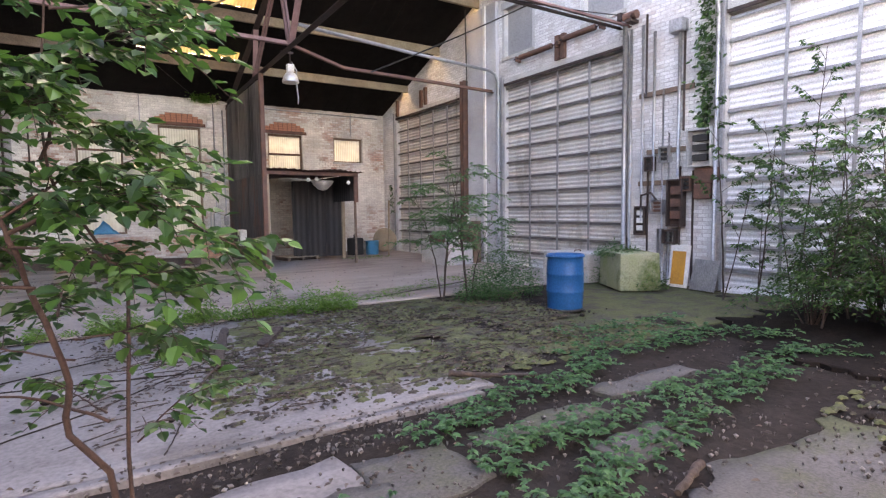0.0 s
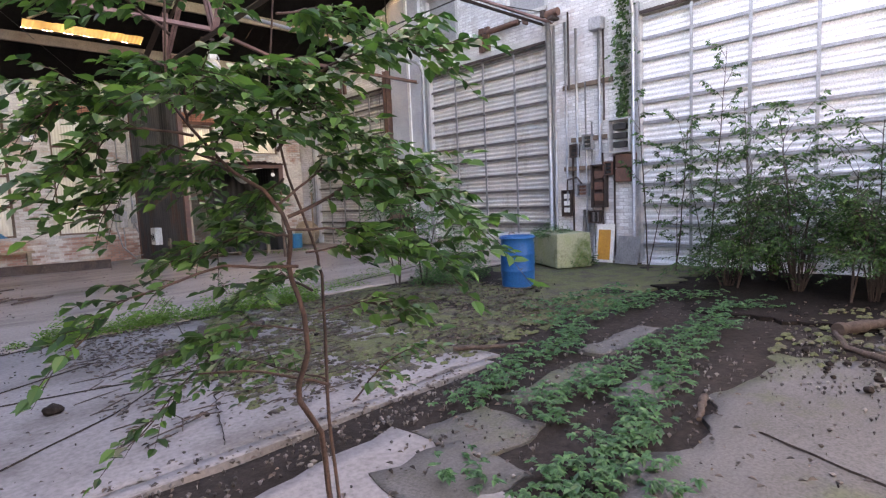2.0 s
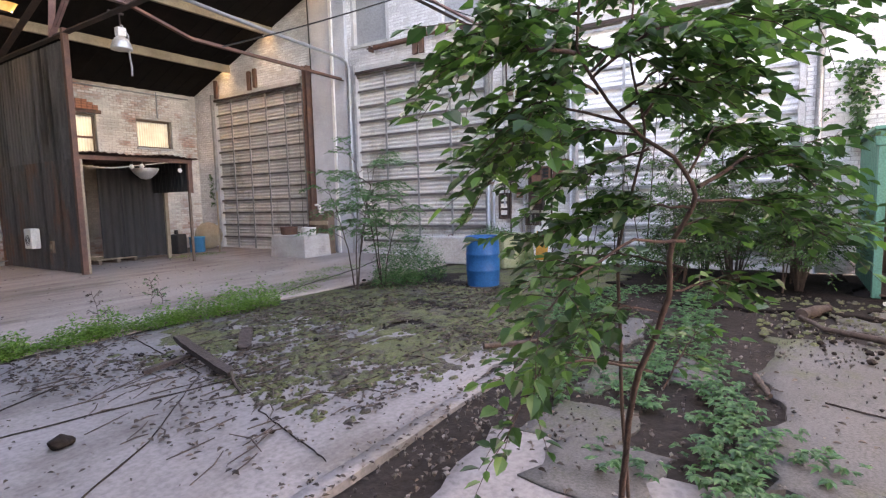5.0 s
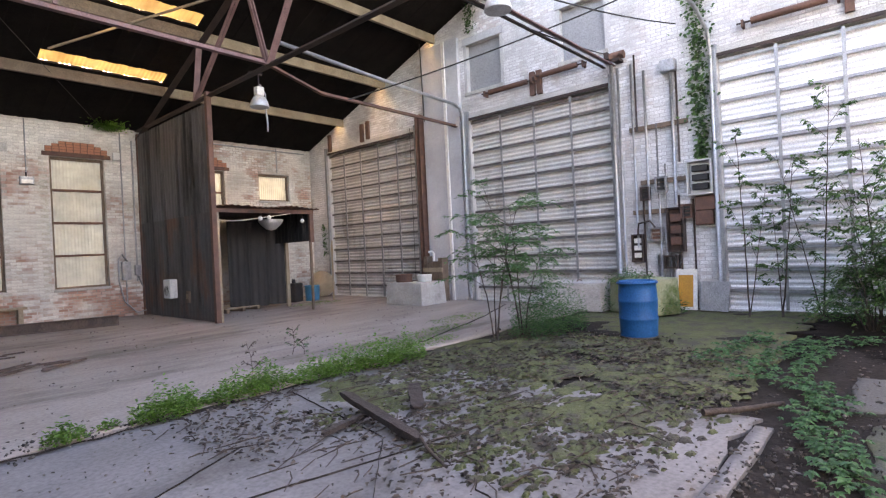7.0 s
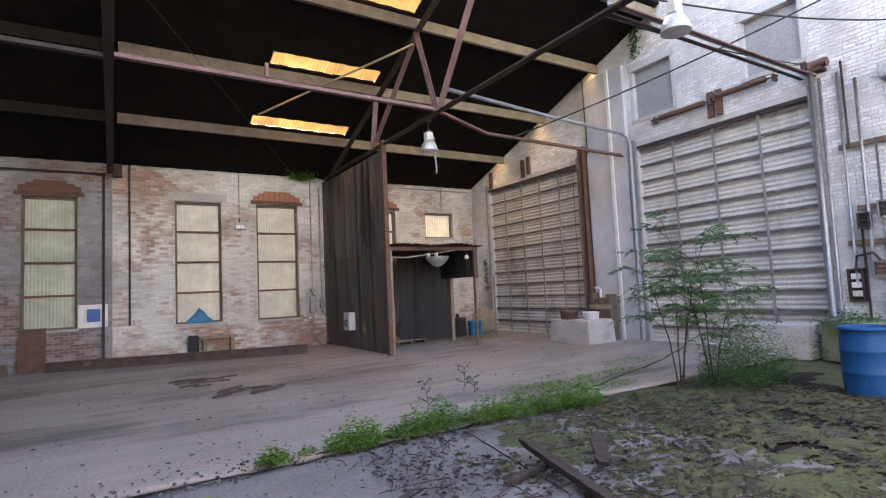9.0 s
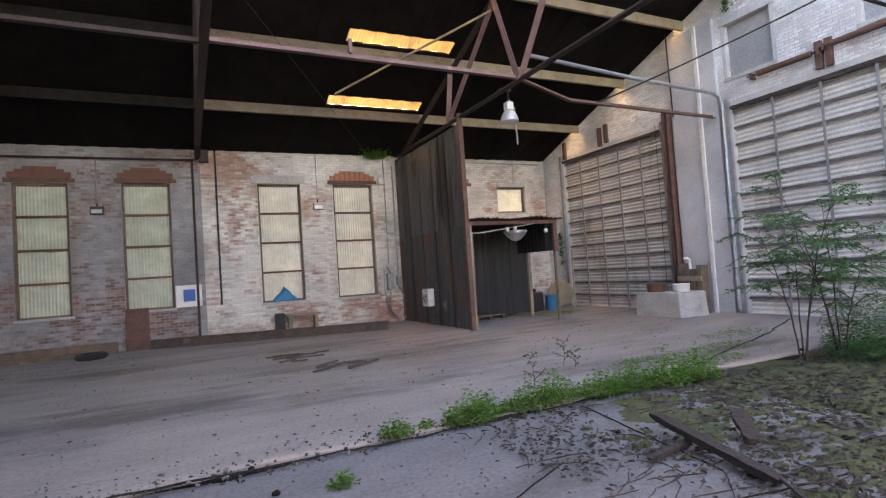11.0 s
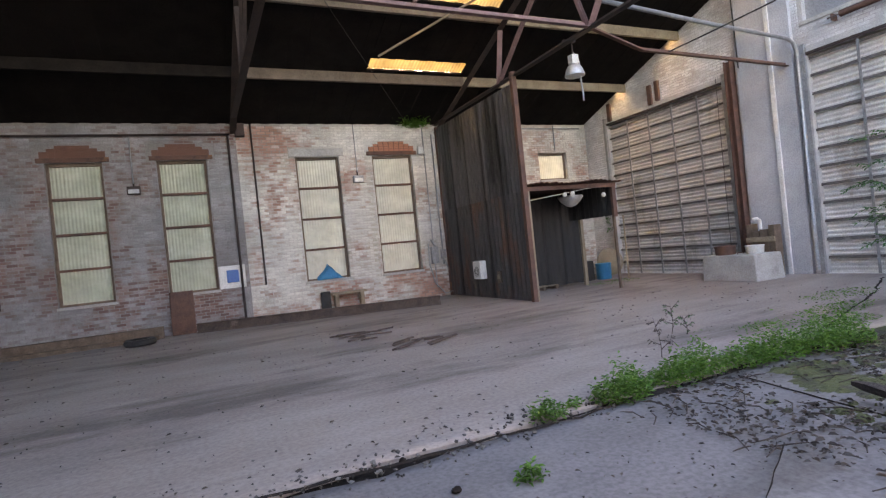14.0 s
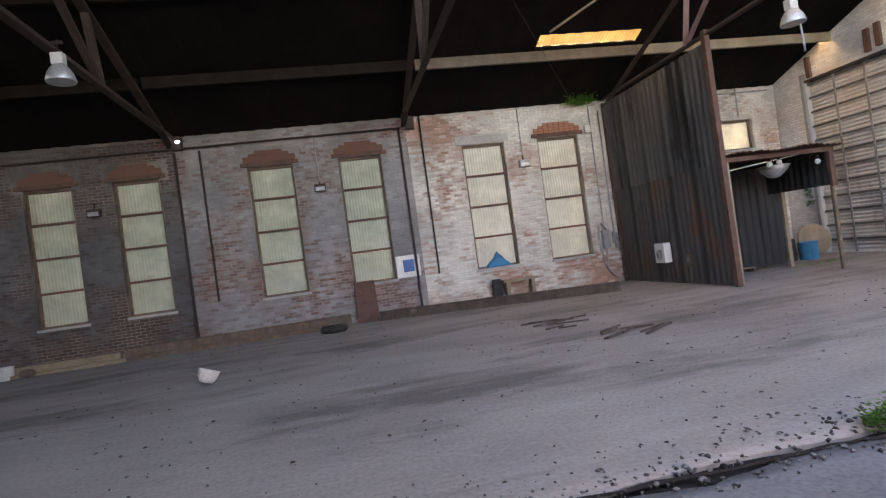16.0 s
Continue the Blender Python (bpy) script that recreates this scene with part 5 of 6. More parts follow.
pal = thing("pallet", (5.3, 17.6, 0.0), "old grey timber pallet lying on the shed floor", "pallet", rz=8)
for k in range(6):
    bm = bmesh.new()
    box(bm, 0, 1.15, k * 0.17, k * 0.17 + 0.12, 0.1, 0.12)
    part("slat", bm, M_PURLIN, pal)
for x in (0.02, 0.53, 1.03):
    bm = bmesh.new()
    box(bm, x, x + 0.09, 0, 0.97, 0.0, 0.1)
    part("bearer", bm, M_TIMBER, pal)

def can(name, at, r, h, material, label, category, lid=None, rz=0):
    t = thing(name, at, label, category, rz=rz)
    bm = bmesh.new()
    lathe(bm, [(r * 0.9, 0), (r * 0.95, 0.02), (r, h - 0.03), (r * 1.04, h - 0.02), (r * 1.04, h), (r * 0.94, h), (r * 0.9, 0.03)], 24)
    body = part("body", bm, material, t)
    bm = bmesh.new()
    tube(bm, [(r * 1.02 * math.cos(a), r * 1.02 * math.sin(a) * 0.4 + r * 0.6, h - 0.03 + 0.0 * a) for a in np.linspace(0, math.pi, 9)], 0.006, 5)
    part("handle", bm, M_DARKSTEEL, body)
    return t

can("plastic_bin", (8.65, 18.35, 0), 0.24, 0.5, M_TARP, "blue plastic tub beside the shed", "bin")
jug = thing("fuel_can", (8.05, 18.5, 0), "dark plastic canister standing beside the blue tub", "canister", rz=25)
bm = bmesh.new()
box(bm, -0.24, 0.24, -0.2, 0.2, 0, 0.62)
jug_body = part("body", bm, M_BLACK, jug, bevel=0.05)
bm = bmesh.new()
lathe(bm, [(0.06, 0.62), (0.06, 0.74), (0.045, 0.75)], 14)
part("neck", bm, M_BLACK, jug_body)
disc = thing("cable_drum_end", (9.45, 18.9, 0.02), "round wooden cable drum end leaning on the wall", "drum", rz=-15)
bm = bmesh.new()
lathe(bm, [(0.05, -0.03), (0.45, -0.03), (0.46, 0.0), (0.45, 0.03), (0.05, 0.03)], 30, pose(0, 0, 0.46, 80, 0, 0))
part("flange", bm, M_PURLIN, disc)
stake = thing("wooden_stake", (8.95, 17.6, 0), "thin weathered wooden stake standing by the door", "stake")
bm = bmesh.new()
bar(bm, (0, 0, 0), (0.06, 0.05, 1.95), 0.05, 0.05)
part("stick", bm, M_PURLIN, stake)

# ---- beside the doors ----
def concrete_block(at, sx, sy, h, material, label, rz):
    t = thing("concrete_block", at, label, "block", "concrete blocks", rz)
    bm = bmesh.new()
    v = box(bm, -sx / 2, sx / 2, -sy / 2, sy / 2, 0, h)
    for k in range(4, 8):
        v[k].co.x *= 0.95
        v[k].co.y *= 0.95
    body = part("body", bm, material, t, bevel=0.03)
    bm = bmesh.new()
    tube(bm, [(-0.12, 0, h - 0.02), (-0.08, 0, h + 0.035), (0.08, 0, h + 0.035), (0.12, 0, h - 0.02)], 0.012, 6)
    part("lifting_loop", bm, M_RUST, body)
    return t

concrete_block((8.98, 13.85, 0), 0.95, 1.5, 0.62, M_CONC, "pale cast concrete block carrying a pan and a bucket", -3)
concrete_block((9.35, 9.0, 0), 0.85, 1.4, 0.62, M_CONC, "pale cast concrete block half hidden by weeds", 0)
concrete_block((9.2, 7.5, 0), 0.8, 1.2, 0.72, M_CONC_M, "mossy green concrete block behind the barrel", -30)
can("cooking_pan", (8.85, 14.15, 0.62), 0.24, 0.22, M_RUST, "rusty round pan standing on the concrete block", "pan")
can("bucket", (8.95, 13.45, 0.62), 0.2, 0.2, M_WHITE, "white enamel bucket standing on the concrete block", "bucket")
crate = thing("wooden_crate", (9.8, 13.75, 0), "tall weathered wooden crate against the pilaster", "crate")
for y0, y1, h in ((-0.35, -0.2, 1.25), (-0.18, 0.02, 1.15), (0.04, 0.22, 1.12), (0.24, 0.36, 1.3)):
    bm = bmesh.new()
    box(bm, -0.15, 0.12, y0, y1, 0, h)
    part("board", bm, M_TIMBER, crate, bevel=0.006)
bm = bmesh.new()
box(bm, -0.19, -0.152, -0.36, 0.37, 0.85, 0.97)
part("cross_batten", bm, M_PURLIN, crate)
tap = thing("pipe_fitting", (9.75, 13.8, 1.16), "white plastic pipe fitting lying on the crate", "pipe")
bm = bmesh.new()
tube(bm, [(0, 0, 0), (0, 0, 0.22), (0, 0.08, 0.28), (0, 0.18, 0.27)], 0.035, 9)
part("elbow", bm, M_WHITE, tap)

# the blue drum
drum = thing("plastic_barrel", (6.42, 6.52, 0), "blue plastic drum, open at the top, standing on moss", "barrel", rz=20)
bm = bmesh.new()
prof = [(0.24, 0.0), (0.265, 0.012), (0.272, 0.05), (0.278, 0.2), (0.284, 0.29), (0.292, 0.305), (0.284, 0.32), (0.286, 0.56), (0.294, 0.575), (0.286, 0.59), (0.28, 0.75), (0.272, 0.82), (0.286, 0.835), (0.292, 0.86), (0.288, 0.88), (0.272, 0.88), (0.262, 0.84), (0.262, 0.06), (0.02, 0.05)]
lathe(bm, prof, 40)
drum_body = part("body", bm, M_BLUE, drum)
bm = bmesh.new()
tube(bm, [(0.296 * math.cos(a), 0.296 * math.sin(a), 0.85) for a in np.linspace(0, 2 * math.pi, 33)], 0.012, 6, False)
part("rim_hoop", bm, M_BLUE, drum_body)
bm = bmesh.new()
lathe(bm, [(0.268, 0.0), (0.29, 0.004), (0.287, 0.035), (0.276, 0.04)], 32)
part("foot_ring", bm, M_BLACK, drum_body, "dirty black foot of the drum")

# boards leaning on the wall
def board(at, w, h, lean, rz, material, label, inset=None):
    t = thing("leaning_board", at, label, "board", rz=rz)
    m = pose(0, 0, 0, 0, lean, 0)
    bm = bmesh.new()
    box(bm, -0.012, 0.012, -w / 2, w / 2, 0, h, m)
    part("sheet", bm, material, t)
    if inset:
        bm = bmesh.new()
        box(bm, -0.017, -0.0125, -w / 2 + 0.08, w / 2 - 0.05, 0.06, h - 0.12, m)
        part("face_panel", bm, inset, t)
    return t
board((9.9, 6.88, 0), 0.42, 0.84, 8, 0, M_WHITE, "white board with an ochre face leaning on the wall", M_ORANGE)
board((9.85, 6.35, 0), 0.55, 0.6, 16, -8, M_GALV, "dented grey sheet leaning on the wall")

# ---- pipes and electrical gear on the gable wall ----
def wall_pipe(pts, r, material, label):
    bm = bmesh.new()
    tube(bm, pts, r, 8)
    return tagged(link_mesh("wall_pipe", bm, material), label, "pipe", "wall pipes")

for y, z0, z1, r in ((7.9, 1.3, 5.4, 0.025), (7.62, 1.7, 5.2, 0.03), (7.4, 0.7, 4.0, 0.02), (7.05, 2.2, 5.1, 0.035), (7.25, 1.0, 3.1, 0.018), (8.2, 0.0, 5.4, 0.03)):
    wall_pipe([(10.1, y, z0), (10.1, y, z1)], r, M_GALV, "painted steel conduit running up the gable wall")
for y in (7.1, 7.22, 7.36, 7.46):
    wall_pipe([(10.08, y, 0.0), (10.08, y, 1.15)], 0.03, M_GALV, "grey conduit rising from the ground")
for z, y0, y1 in ((3.95, 6.75, 8.0), (2.75, 6.8, 7.8), (2.1, 7.3, 8.0)):
    bm = bmesh.new()
    box(bm, 10.115, 10.16, y0, y1, z - 0.05, z + 0.05)
    tagged(link_mesh("cable_batten", bm, M_TIMBER, None, 0.006), "dark horizontal batten carrying the conduits", "batten", "cable battens")

def gear_box(at, sx, sy, sz, material, label, doorm=None, open_door=False):
    """A wall box: casing with a recessed front, lid and fittings."""
    t = thing("electrical_box", at, label, "switch box", "electrical gear")
    bm = bmesh.new()
    box(bm, -0.02, 0.0, -sy / 2, sy / 2, 0, sz)
    for a, b, c, d in ((-sy / 2, -sy / 2 + 0.03, 0, sz), (sy / 2 - 0.03, sy / 2, 0, sz), (-sy / 2 + 0.03, sy / 2 - 0.03, 0, 0.03), (-sy / 2 + 0.03, sy / 2 - 0.03, sz - 0.03, sz)):
        box(bm, -sx, -0.02, a, b, c, d)
    part("casing", bm, material, t)
    bm = bmesh.new()
    n = 3
    for k in range(n):
        z = sz * (0.16 + 0.26 * k)
        box(bm, -sx * 0.75, -0.021, -sy * 0.3, sy * 0.3, z, z + sz * 0.17)
    part("fuse_carrier", bm, doorm or M_BLACK, t, "dark fuse carriers inside the box")
    if open_door:
        bm = bmesh.new()
        box(bm, -sx - sy * 0.8, -sx, -sy / 2 - 0.03, -sy / 2 - 0.01, 0, sz)
        part("door", bm, material, t)
    return t

gear_box((10.17, 6.55, 2.36), 0.2, 0.5, 0.72, M_LAMP, "open grey-white electrical cabinet with dark fuses on the wall")
gear_box((10.17, 7.08, 1.2), 0.14, 0.36, 0.95, M_DARKSTEEL, "black fuse board on the gable wall", M_RUST)
gear_box((10.17, 7.92, 1.0), 0.12, 0.26, 0.62, M_DARKSTEEL, "small black switch box on the gable wall", M_WHITE)
gear_box((10.17, 7.5, 1.45), 0.12, 0.28, 0.3, M_GALV, "small grey junction box on the gable wall", M_RUST)
on_wall_box("vent_hood", (10.08, 7.08, 5.02), (0.22, 0.3, 0.26), M_GALV, "grey weather hood at the head of a conduit", "hood")
bm = bmesh.new()
for z, y, s in ((2.2, 6.5, 0.3), (1.9, 6.55, 0.22)):
    box(bm, 10.05, 10.17, y - s, y + s * 0.6, z - 0.16, z + 0.14)
tagged(link_mesh("rusted_plate", bm, M_RUST, None, 0.03), "rust-stained plates under the electrical cabinet", "plate")

for y, z, sy, sz, m in ((7.7, 2.35, 0.2, 0.3, M_DARKSTEEL), (7.35, 2.5, 0.24, 0.34, M_GALV), (7.2, 0.85, 0.3, 0.28, M_DARKSTEEL), (6.85, 1.9, 0.22, 0.3, M_RUST)):
    gear_box((10.17, y, z), 0.13, sy, sz, m, "small dark switch box among the conduits", M_BLACK)
for y, z0, z1 in ((7.75, 0.0, 2.4), (7.0, 0.0, 2.4), (6.95, 3.1, 5.2), (7.82, 3.9, 5.6), (6.72, 0.0, 2.3)):
    wall_pipe([(10.11, y, z0), (10.11, y, z1)], 0.022, M_DARKSTEEL, "dark conduit running up the gable wall")
wall_pipe([(10.08, 7.9, 1.62), (10.02, 7.85, 1.85), (10.02, 7.6, 1.9), (10.05, 7.5, 1.75)], 0.022, M_DARKSTEEL, "bent flexible conduit between two switch boxes")

# steel column, pilaster and conduits between the doors
bm = bmesh.new()
box(bm, 9.98, 10.19, 14.36, 14.38, 0, 5.6)
box(bm, 9.98, 10.19, 14.52, 14.54, 0, 5.6)
box(bm, 10.07, 10.09, 14.38, 14.52, 0, 5.6)
tagged(link_mesh("steel_column", bm, M_RUST), "rusty brown steel column against the gable wall", "column")
bm = bmesh.new()
box(bm, 10.08, 10.195, 12.85, 14.25, 0, 7.5)
tagged(link_mesh("pilaster", bm, M_PLASTER, None, 0.015), "pale rendered pilaster between two doors", "pilaster")
bm = bmesh.new()
box(bm, 10.03, 10.078, 13.3, 13.4, 0, 7.5)
tagged(link_mesh("pipe_casing", bm, M_WHITE, None, 0.006), "white painted casing running up the pilaster", "casing")
wall_pipe([(4.3, 12.72, 5.82), (7.2, 12.72, 5.62), (9.7, 12.72, 5.5), (9.95, 12.72, 5.42), (10.06, 12.72, 5.2), (10.06, 12.72, 0.1)], 0.045, M_GALV, "shiny steel pipe crossing to the wall and turning down")
wall_pipe([(4.3, 6.4, 6.6), (9.4, 6.3, 5.9), (9.9, 6.25, 5.6), (10.05, 6.25, 5.2), (10.06, 6.25, 0.2)], 0.04, M_GALV, "curved steel door track coming down the gable wall")
wall_pipe([(10.05, 8.32, 5.5), (10.05, 8.32, 0.0)], 0.05, M_GALV, "grey steel pipe beside the door")
wall_pipe([(10.12, 1.75, 0.0), (10.12, 1.75, 5.6)], 0.06, M_GALV, "grey downpipe beside the white door")

# torsion spring rolls and brackets above the doors
for y0, y1, z in ((9.15, 10.15, 5.72), (10.55, 11.75, 5.66), (2.6, 3.7, 5.62), (4.3, 5.5, 5.6)):
    t = thing("door_spring", (10.04, (y0 + y1) / 2, z), "rusty torsion spring roll above the door", "spring", "door springs")
    L = y1 - y0
    bm = bmesh.new()
    n = int(L / 0.035)
    tube(bm, [(0, -L / 2 + L * i / (2 * n), 0) for i in range(2 * n + 1)], [0.062 + 0.012 * (i % 2) for i in range(2 * n + 1)], 10)
    coil = part("coil", bm, M_RUST, t)
    bm = bmesh.new()
    tube(bm, [(0, -L / 2 - 0.25, 0), (0, L / 2 + 0.25, 0)], 0.018, 6)
    part("shaft", bm, M_DARKSTEEL, coil)
    for yy in (-L / 2 - 0.15, L / 2 + 0.15):
        bm = bmesh.new()
        box(bm, -0.03, 0.155, yy - 0.02, yy + 0.02, -0.08, 0.06)
        part("bearing_bracket", bm, M_RUST, t)
for y, z in ((10.25, 5.3), (10.45, 5.3), (16.9, 5.3), (17.2, 5.25), (19.0, 5.2), (4.0, 5.3)):
    bm = bmesh.new()
    box(bm, 10.1, 10.185, y - 0.07, y + 0.07, z, z + 0.6)
    tagged(link_mesh("spring_bracket", bm, M_RUST, None, 0.006), "rust-brown timber bracket above the door", "bracket", "spring brackets")
motor = thing("door_motor", (10.0, 8.15, 5.65), "small rusty door motor on a wall bracket", "motor")
bm = bmesh.new()
tube(bm, [(0, -0.16, 0), (0, 0.16, 0)], 0.09, 14)
part("body", bm, M_RUST, motor)
bm = bmesh.new()
box(bm, -0.1, 0.16, -0.08, 0.08, -0.14, -0.08)
box(bm, -0.12, -0.02, 0.17, 0.26, -0.06, 0.1)
part("bracket", bm, M_DARKSTEEL, motor)

# wires across the hall
def wire(a, b, sag, r, label):
    a, b = Vector(a), Vector(b)
    pts = [a.lerp(b, i / 12) - Vector((0, 0, sag * 4 * (i / 12) * (1 - i / 12))) for i in range(13)]
    bm = bmesh.new()
    tube(bm, pts, r, 5)
    return tagged(link_mesh("cable", bm, M_BLACK), label, "cable", "hanging cables")
wire((10.1, 7.2, 7.0), (6.2, 12.97, 5.06), 0.12, 0.018, "black cable slung across the open roof")
wire((10.1, 6.9, 6.0), (4.2, 7.9, 5.4), 0.12, 0.014, "black cable slung from truss to wall")
wire((10.1, 8.4, 5.75), (4.2, 8.6, 5.5), 0.1, 0.012, "black cable slung from truss to wall")
wire((9.9, 14.1, 7.62), (9.95, 14.1, 5.3), 0.0, 0.02, "thin dark pipe hanging from the roof")
wire((10.12, 14.9, 5.3), (10.08, 14.9, 0.4), 0.0, 0.008, "thin chain hanging before the door")
wire((-1.8, 13.6, 7.5), (3.2, 20.2, 5.4), 0.0, 0.008, "thin wire stay under the roof")
bm = bmesh.new()
bar(bm, (1.45, 17.3, 6.3), (4.2, 13.9, 7.3), 0.04, 0.04)
tagged(link_mesh("tie_rod", bm, M_PURLIN), "pale diagonal tie rod under the added roof sheets", "rod")

# ---- hanging lamps ----
def bay_lamp(at, drop, label, tail, arm):
    t = thing("hanging_lamp", at, label, "lamp", "hanging lamps")
    bm = bmesh.new()
    lathe(bm, [(0.2, -0.22), (0.205, -0.2), (0.17, -0.08), (0.12, 0.0), (0.08, 0.03), (0.07, 0.03), (0.15, -0.09), (0.19, -0.215)], 26)
    part("reflector", bm, M_LAMP, t)
    bm = bmesh.new()
    box(bm, -0.085, 0.085, -0.075, 0.075, 0.035, 0.22)
    house = part("gear_housing", bm, M_WHITE, t, bevel=0.02)
    bm = bmesh.new()
    tube(bm, [(0, 0, 0.22), (0, 0, drop)], 0.014, 6)
    tube(bm, [(0, 0, drop - 0.03), (0.03, 0, drop + 0.02), (0, 0, drop + 0.05)], 0.01, 5)
    part("hook_rod", bm, M_DARKSTEEL, house)
    bm = bmesh.new()
    bar(bm, (0.08, 0, drop), (-arm, 0, drop), 0.05, 0.04)
    part("arm", bm, M_DARKSTEEL, t)
    if tail:
        bm = bmesh.new()
        tube(bm, [(0.05, 0.05, 0.3), (0.16, 0.02, 0.1), (0.15, 0.0, -0.3), (0.19, 0.02, -0.55), (0.17, 0.0, -0.72)], 0.018, 6)
        part("cord", bm, M_GALV, t, "loose grey cord end")
    return t
bay_lamp((4.42, 13.8, 4.98), 0.5, "aluminium high-bay lamp hanging from the truss, unlit", True, 0.22)
bay_lamp((4.78, 7.72, 5.16), 0.38, "aluminium high-bay lamp hanging under the open roof, unlit", False, 0.58)
bay_lamp((-7.7, 14.65, 5.12), 0.38, "aluminium high-bay lamp hanging in the dark bay, unlit", False, 0.1)

# ---- on the window wall ----
def brick_arch(x0, x1, z, k):
    """A shallow relieving arch of red bricks over a steel lintel."""
    t = thing("window_arch", ((x0 + x1) / 2, YN, z), "bare red brick arch over a rusty lintel", "arch", "window arches", kind="structure")
    W = (x1 - x0) / 2 + 0.16
    bm = bmesh.new()
    box(bm, -W, W, -0.035, 0.02, 0.0, 0.11)
    part("lintel", bm, M_RUST, t, bevel=0.006)
    for lo, hi, cut in ((0.112, 0.262, 0.075), (0.264, 0.335, 0.23), (0.337, 0.408, 0.39)):
        bm = bmesh.new()
        box(bm, -W + cut, W - cut, -0.014, 0.005, lo, hi)
        part("brick_joint", bm, M_ARCH_S, t)
    me = None
    for r in range(4):
        w = W - 0.05 - (0.02 if r < 2 else 0.16 * (r - 1))
        n = int(2 * w / 0.155)
        for i in range(n):
            if me is None:
                bm = bmesh.new()
                box(bm, -0.07, 0.07, -0.02, 0.01, 0, 0.062)
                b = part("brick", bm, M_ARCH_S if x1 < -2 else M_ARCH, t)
                me = b.data
            else:
                b = new("brick", me)
                b.parent = t
            b.location = (-w + (i + 0.5) * 2 * w / n, random.uniform(-0.004, 0.004), 0.118 + r * 0.074)
    return (x0 - 0.2, x1 + 0.2, z, z + 0.42)

ARCHES, PIER = [], (1.12, 1.93, 0.4, 4.4)
for k in (0, 1, 2, 3, 5, 6):
    x0, x1, z0, z1 = WINDOWS[k]
    ARCHES.append(brick_arch(x0, x1, z1 + 0.01, k))
bm = bmesh.new()
box(bm, -0.4, 1.16, YN - 0.03, YN + 0.02, 4.5, 4.72)
tagged(link_mesh("stone_lintel", bm, M_CONC, None, 0.008), "pale cast lintel over a window", "lintel")
for x, z0, z1, r in ((-1.95, 0.1, 5.1, 0.032), (-1.35, 1.0, 5.4, 0.024), (-7.75, 0.2, 5.0, 0.035), (-7.15, 1.1, 5.0, 0.028), (3.72, 0.3, 5.3, 0.018), (4.02, 1.0, 5.1, 0.025), (-12.4, 0.3, 5.0, 0.05), (1.52, 4.0, 5.4, 0.014), (-4.25, 3.9, 5.1, 0.014), (8.75, 4.5, 5.4, 0.02)):
    wall_pipe([(x, YN - 0.055, z0), (x, YN - 0.055, z1)], r, M_DARKSTEEL if r > 0.022 and x < 0 else M_GALV, "dark conduit running up the brick wall")
wall_pipe([(-19.5, YN - 0.08, 5.05), (-1.9, YN - 0.08, 5.12)], 0.03, M_DARKSTEEL, "dark conduit running along the head of the wall")
wall_pipe([(4.3, YN - 0.06, 5.3), (9.9, YN - 0.06, 5.28)], 0.025, M_GALV, "grey conduit running along the head of the wall")
for x in (-1.64, -7.64, -13.64):
    bm = bmesh.new()
    box(bm, x - 0.12, x + 0.12, YN - 0.2, YN - 0.013, 5.05, 5.4)
    tagged(link_mesh("truss_bearing", bm, M_DARKSTEEL, None, 0.01), "dark steel bearing of a truss on the wall", "bracket", "truss bearings")

def flood_light(x, z, lit):
    t = thing("wall_light", (x, YN, z), "small metal floodlight on the brick wall, unlit" if not lit else "small white floodlight on the brick wall", "light", "wall floodlights")
    bm = bmesh.new()
    box(bm, -0.15, 0.15, -0.16, -0.012, 0, 0.2)
    house = part("housing", bm, M_GALV if lit else M_DARKSTEEL, t, bevel=0.02)
    bm = bmesh.new()
    box(bm, -0.12, 0.12, -0.172, -0.162, 0.02, 0.12)
    part("lens", bm, M_WHITE if lit else M_GALV, house)
    bm = bmesh.new()
    tube(bm, [(0.0, -0.04, 0.2), (0.0, -0.04, 0.36)], 0.02, 6)
    part("stem", bm, M_DARKSTEEL, t)
M_GLOW = bpy.data.materials.new("lit_bulb")
M_GLOW.use_nodes = True
M_GLOW.node_tree.nodes["Principled BSDF"].inputs["Emission Color"].default_value = (0.95, 0.97, 1.0, 1)
M_GLOW.node_tree.nodes["Principled BSDF"].inputs["Emission Strength"].default_value = 1.5
bulk = thing("bulkhead_lamp", (-7.6, YN - 0.16, 5.2), "small lit bulkhead lamp high on the wall", "lamp")
bm = bmesh.new()
box(bm, -0.11, 0.11, -0.02, 0.14, 0.07, 0.15)
part("casing", bm, M_DARKSTEEL, bulk, bevel=0.01)
bm = bmesh.new()
lathe(bm, [(0.01, 0.0), (0.06, 0.02), (0.075, 0.068)], 16)
part("bulb", bm, M_GLOW, bulk)
flood_light(1.52, 3.68, True)
flood_light(-4.25, 3.62, False)
flood_light(-9.75, 3.6, False)
on_wall_box("junction_box", (3.6, YN - 0.07, 4.48), (0.18, 0.12, 0.22), M_WHITE, "small white junction box beside a window", "junction box")
gear = thing("disconnect_switch", (3.72, YN, 1.05), "grey switch box with looping cable on the brick wall", "switch box")
for x, z, w, h in ((0, 0.0, 0.22, 0.52), (0.3, 0.12, 0.14, 0.3)):
    bm = bmesh.new()
    box(bm, x - w / 2, x + w / 2, -0.16, -0.012, z, z + h)
    part("casing", bm, M_GALV, gear, bevel=0.012)
bm = bmesh.new()
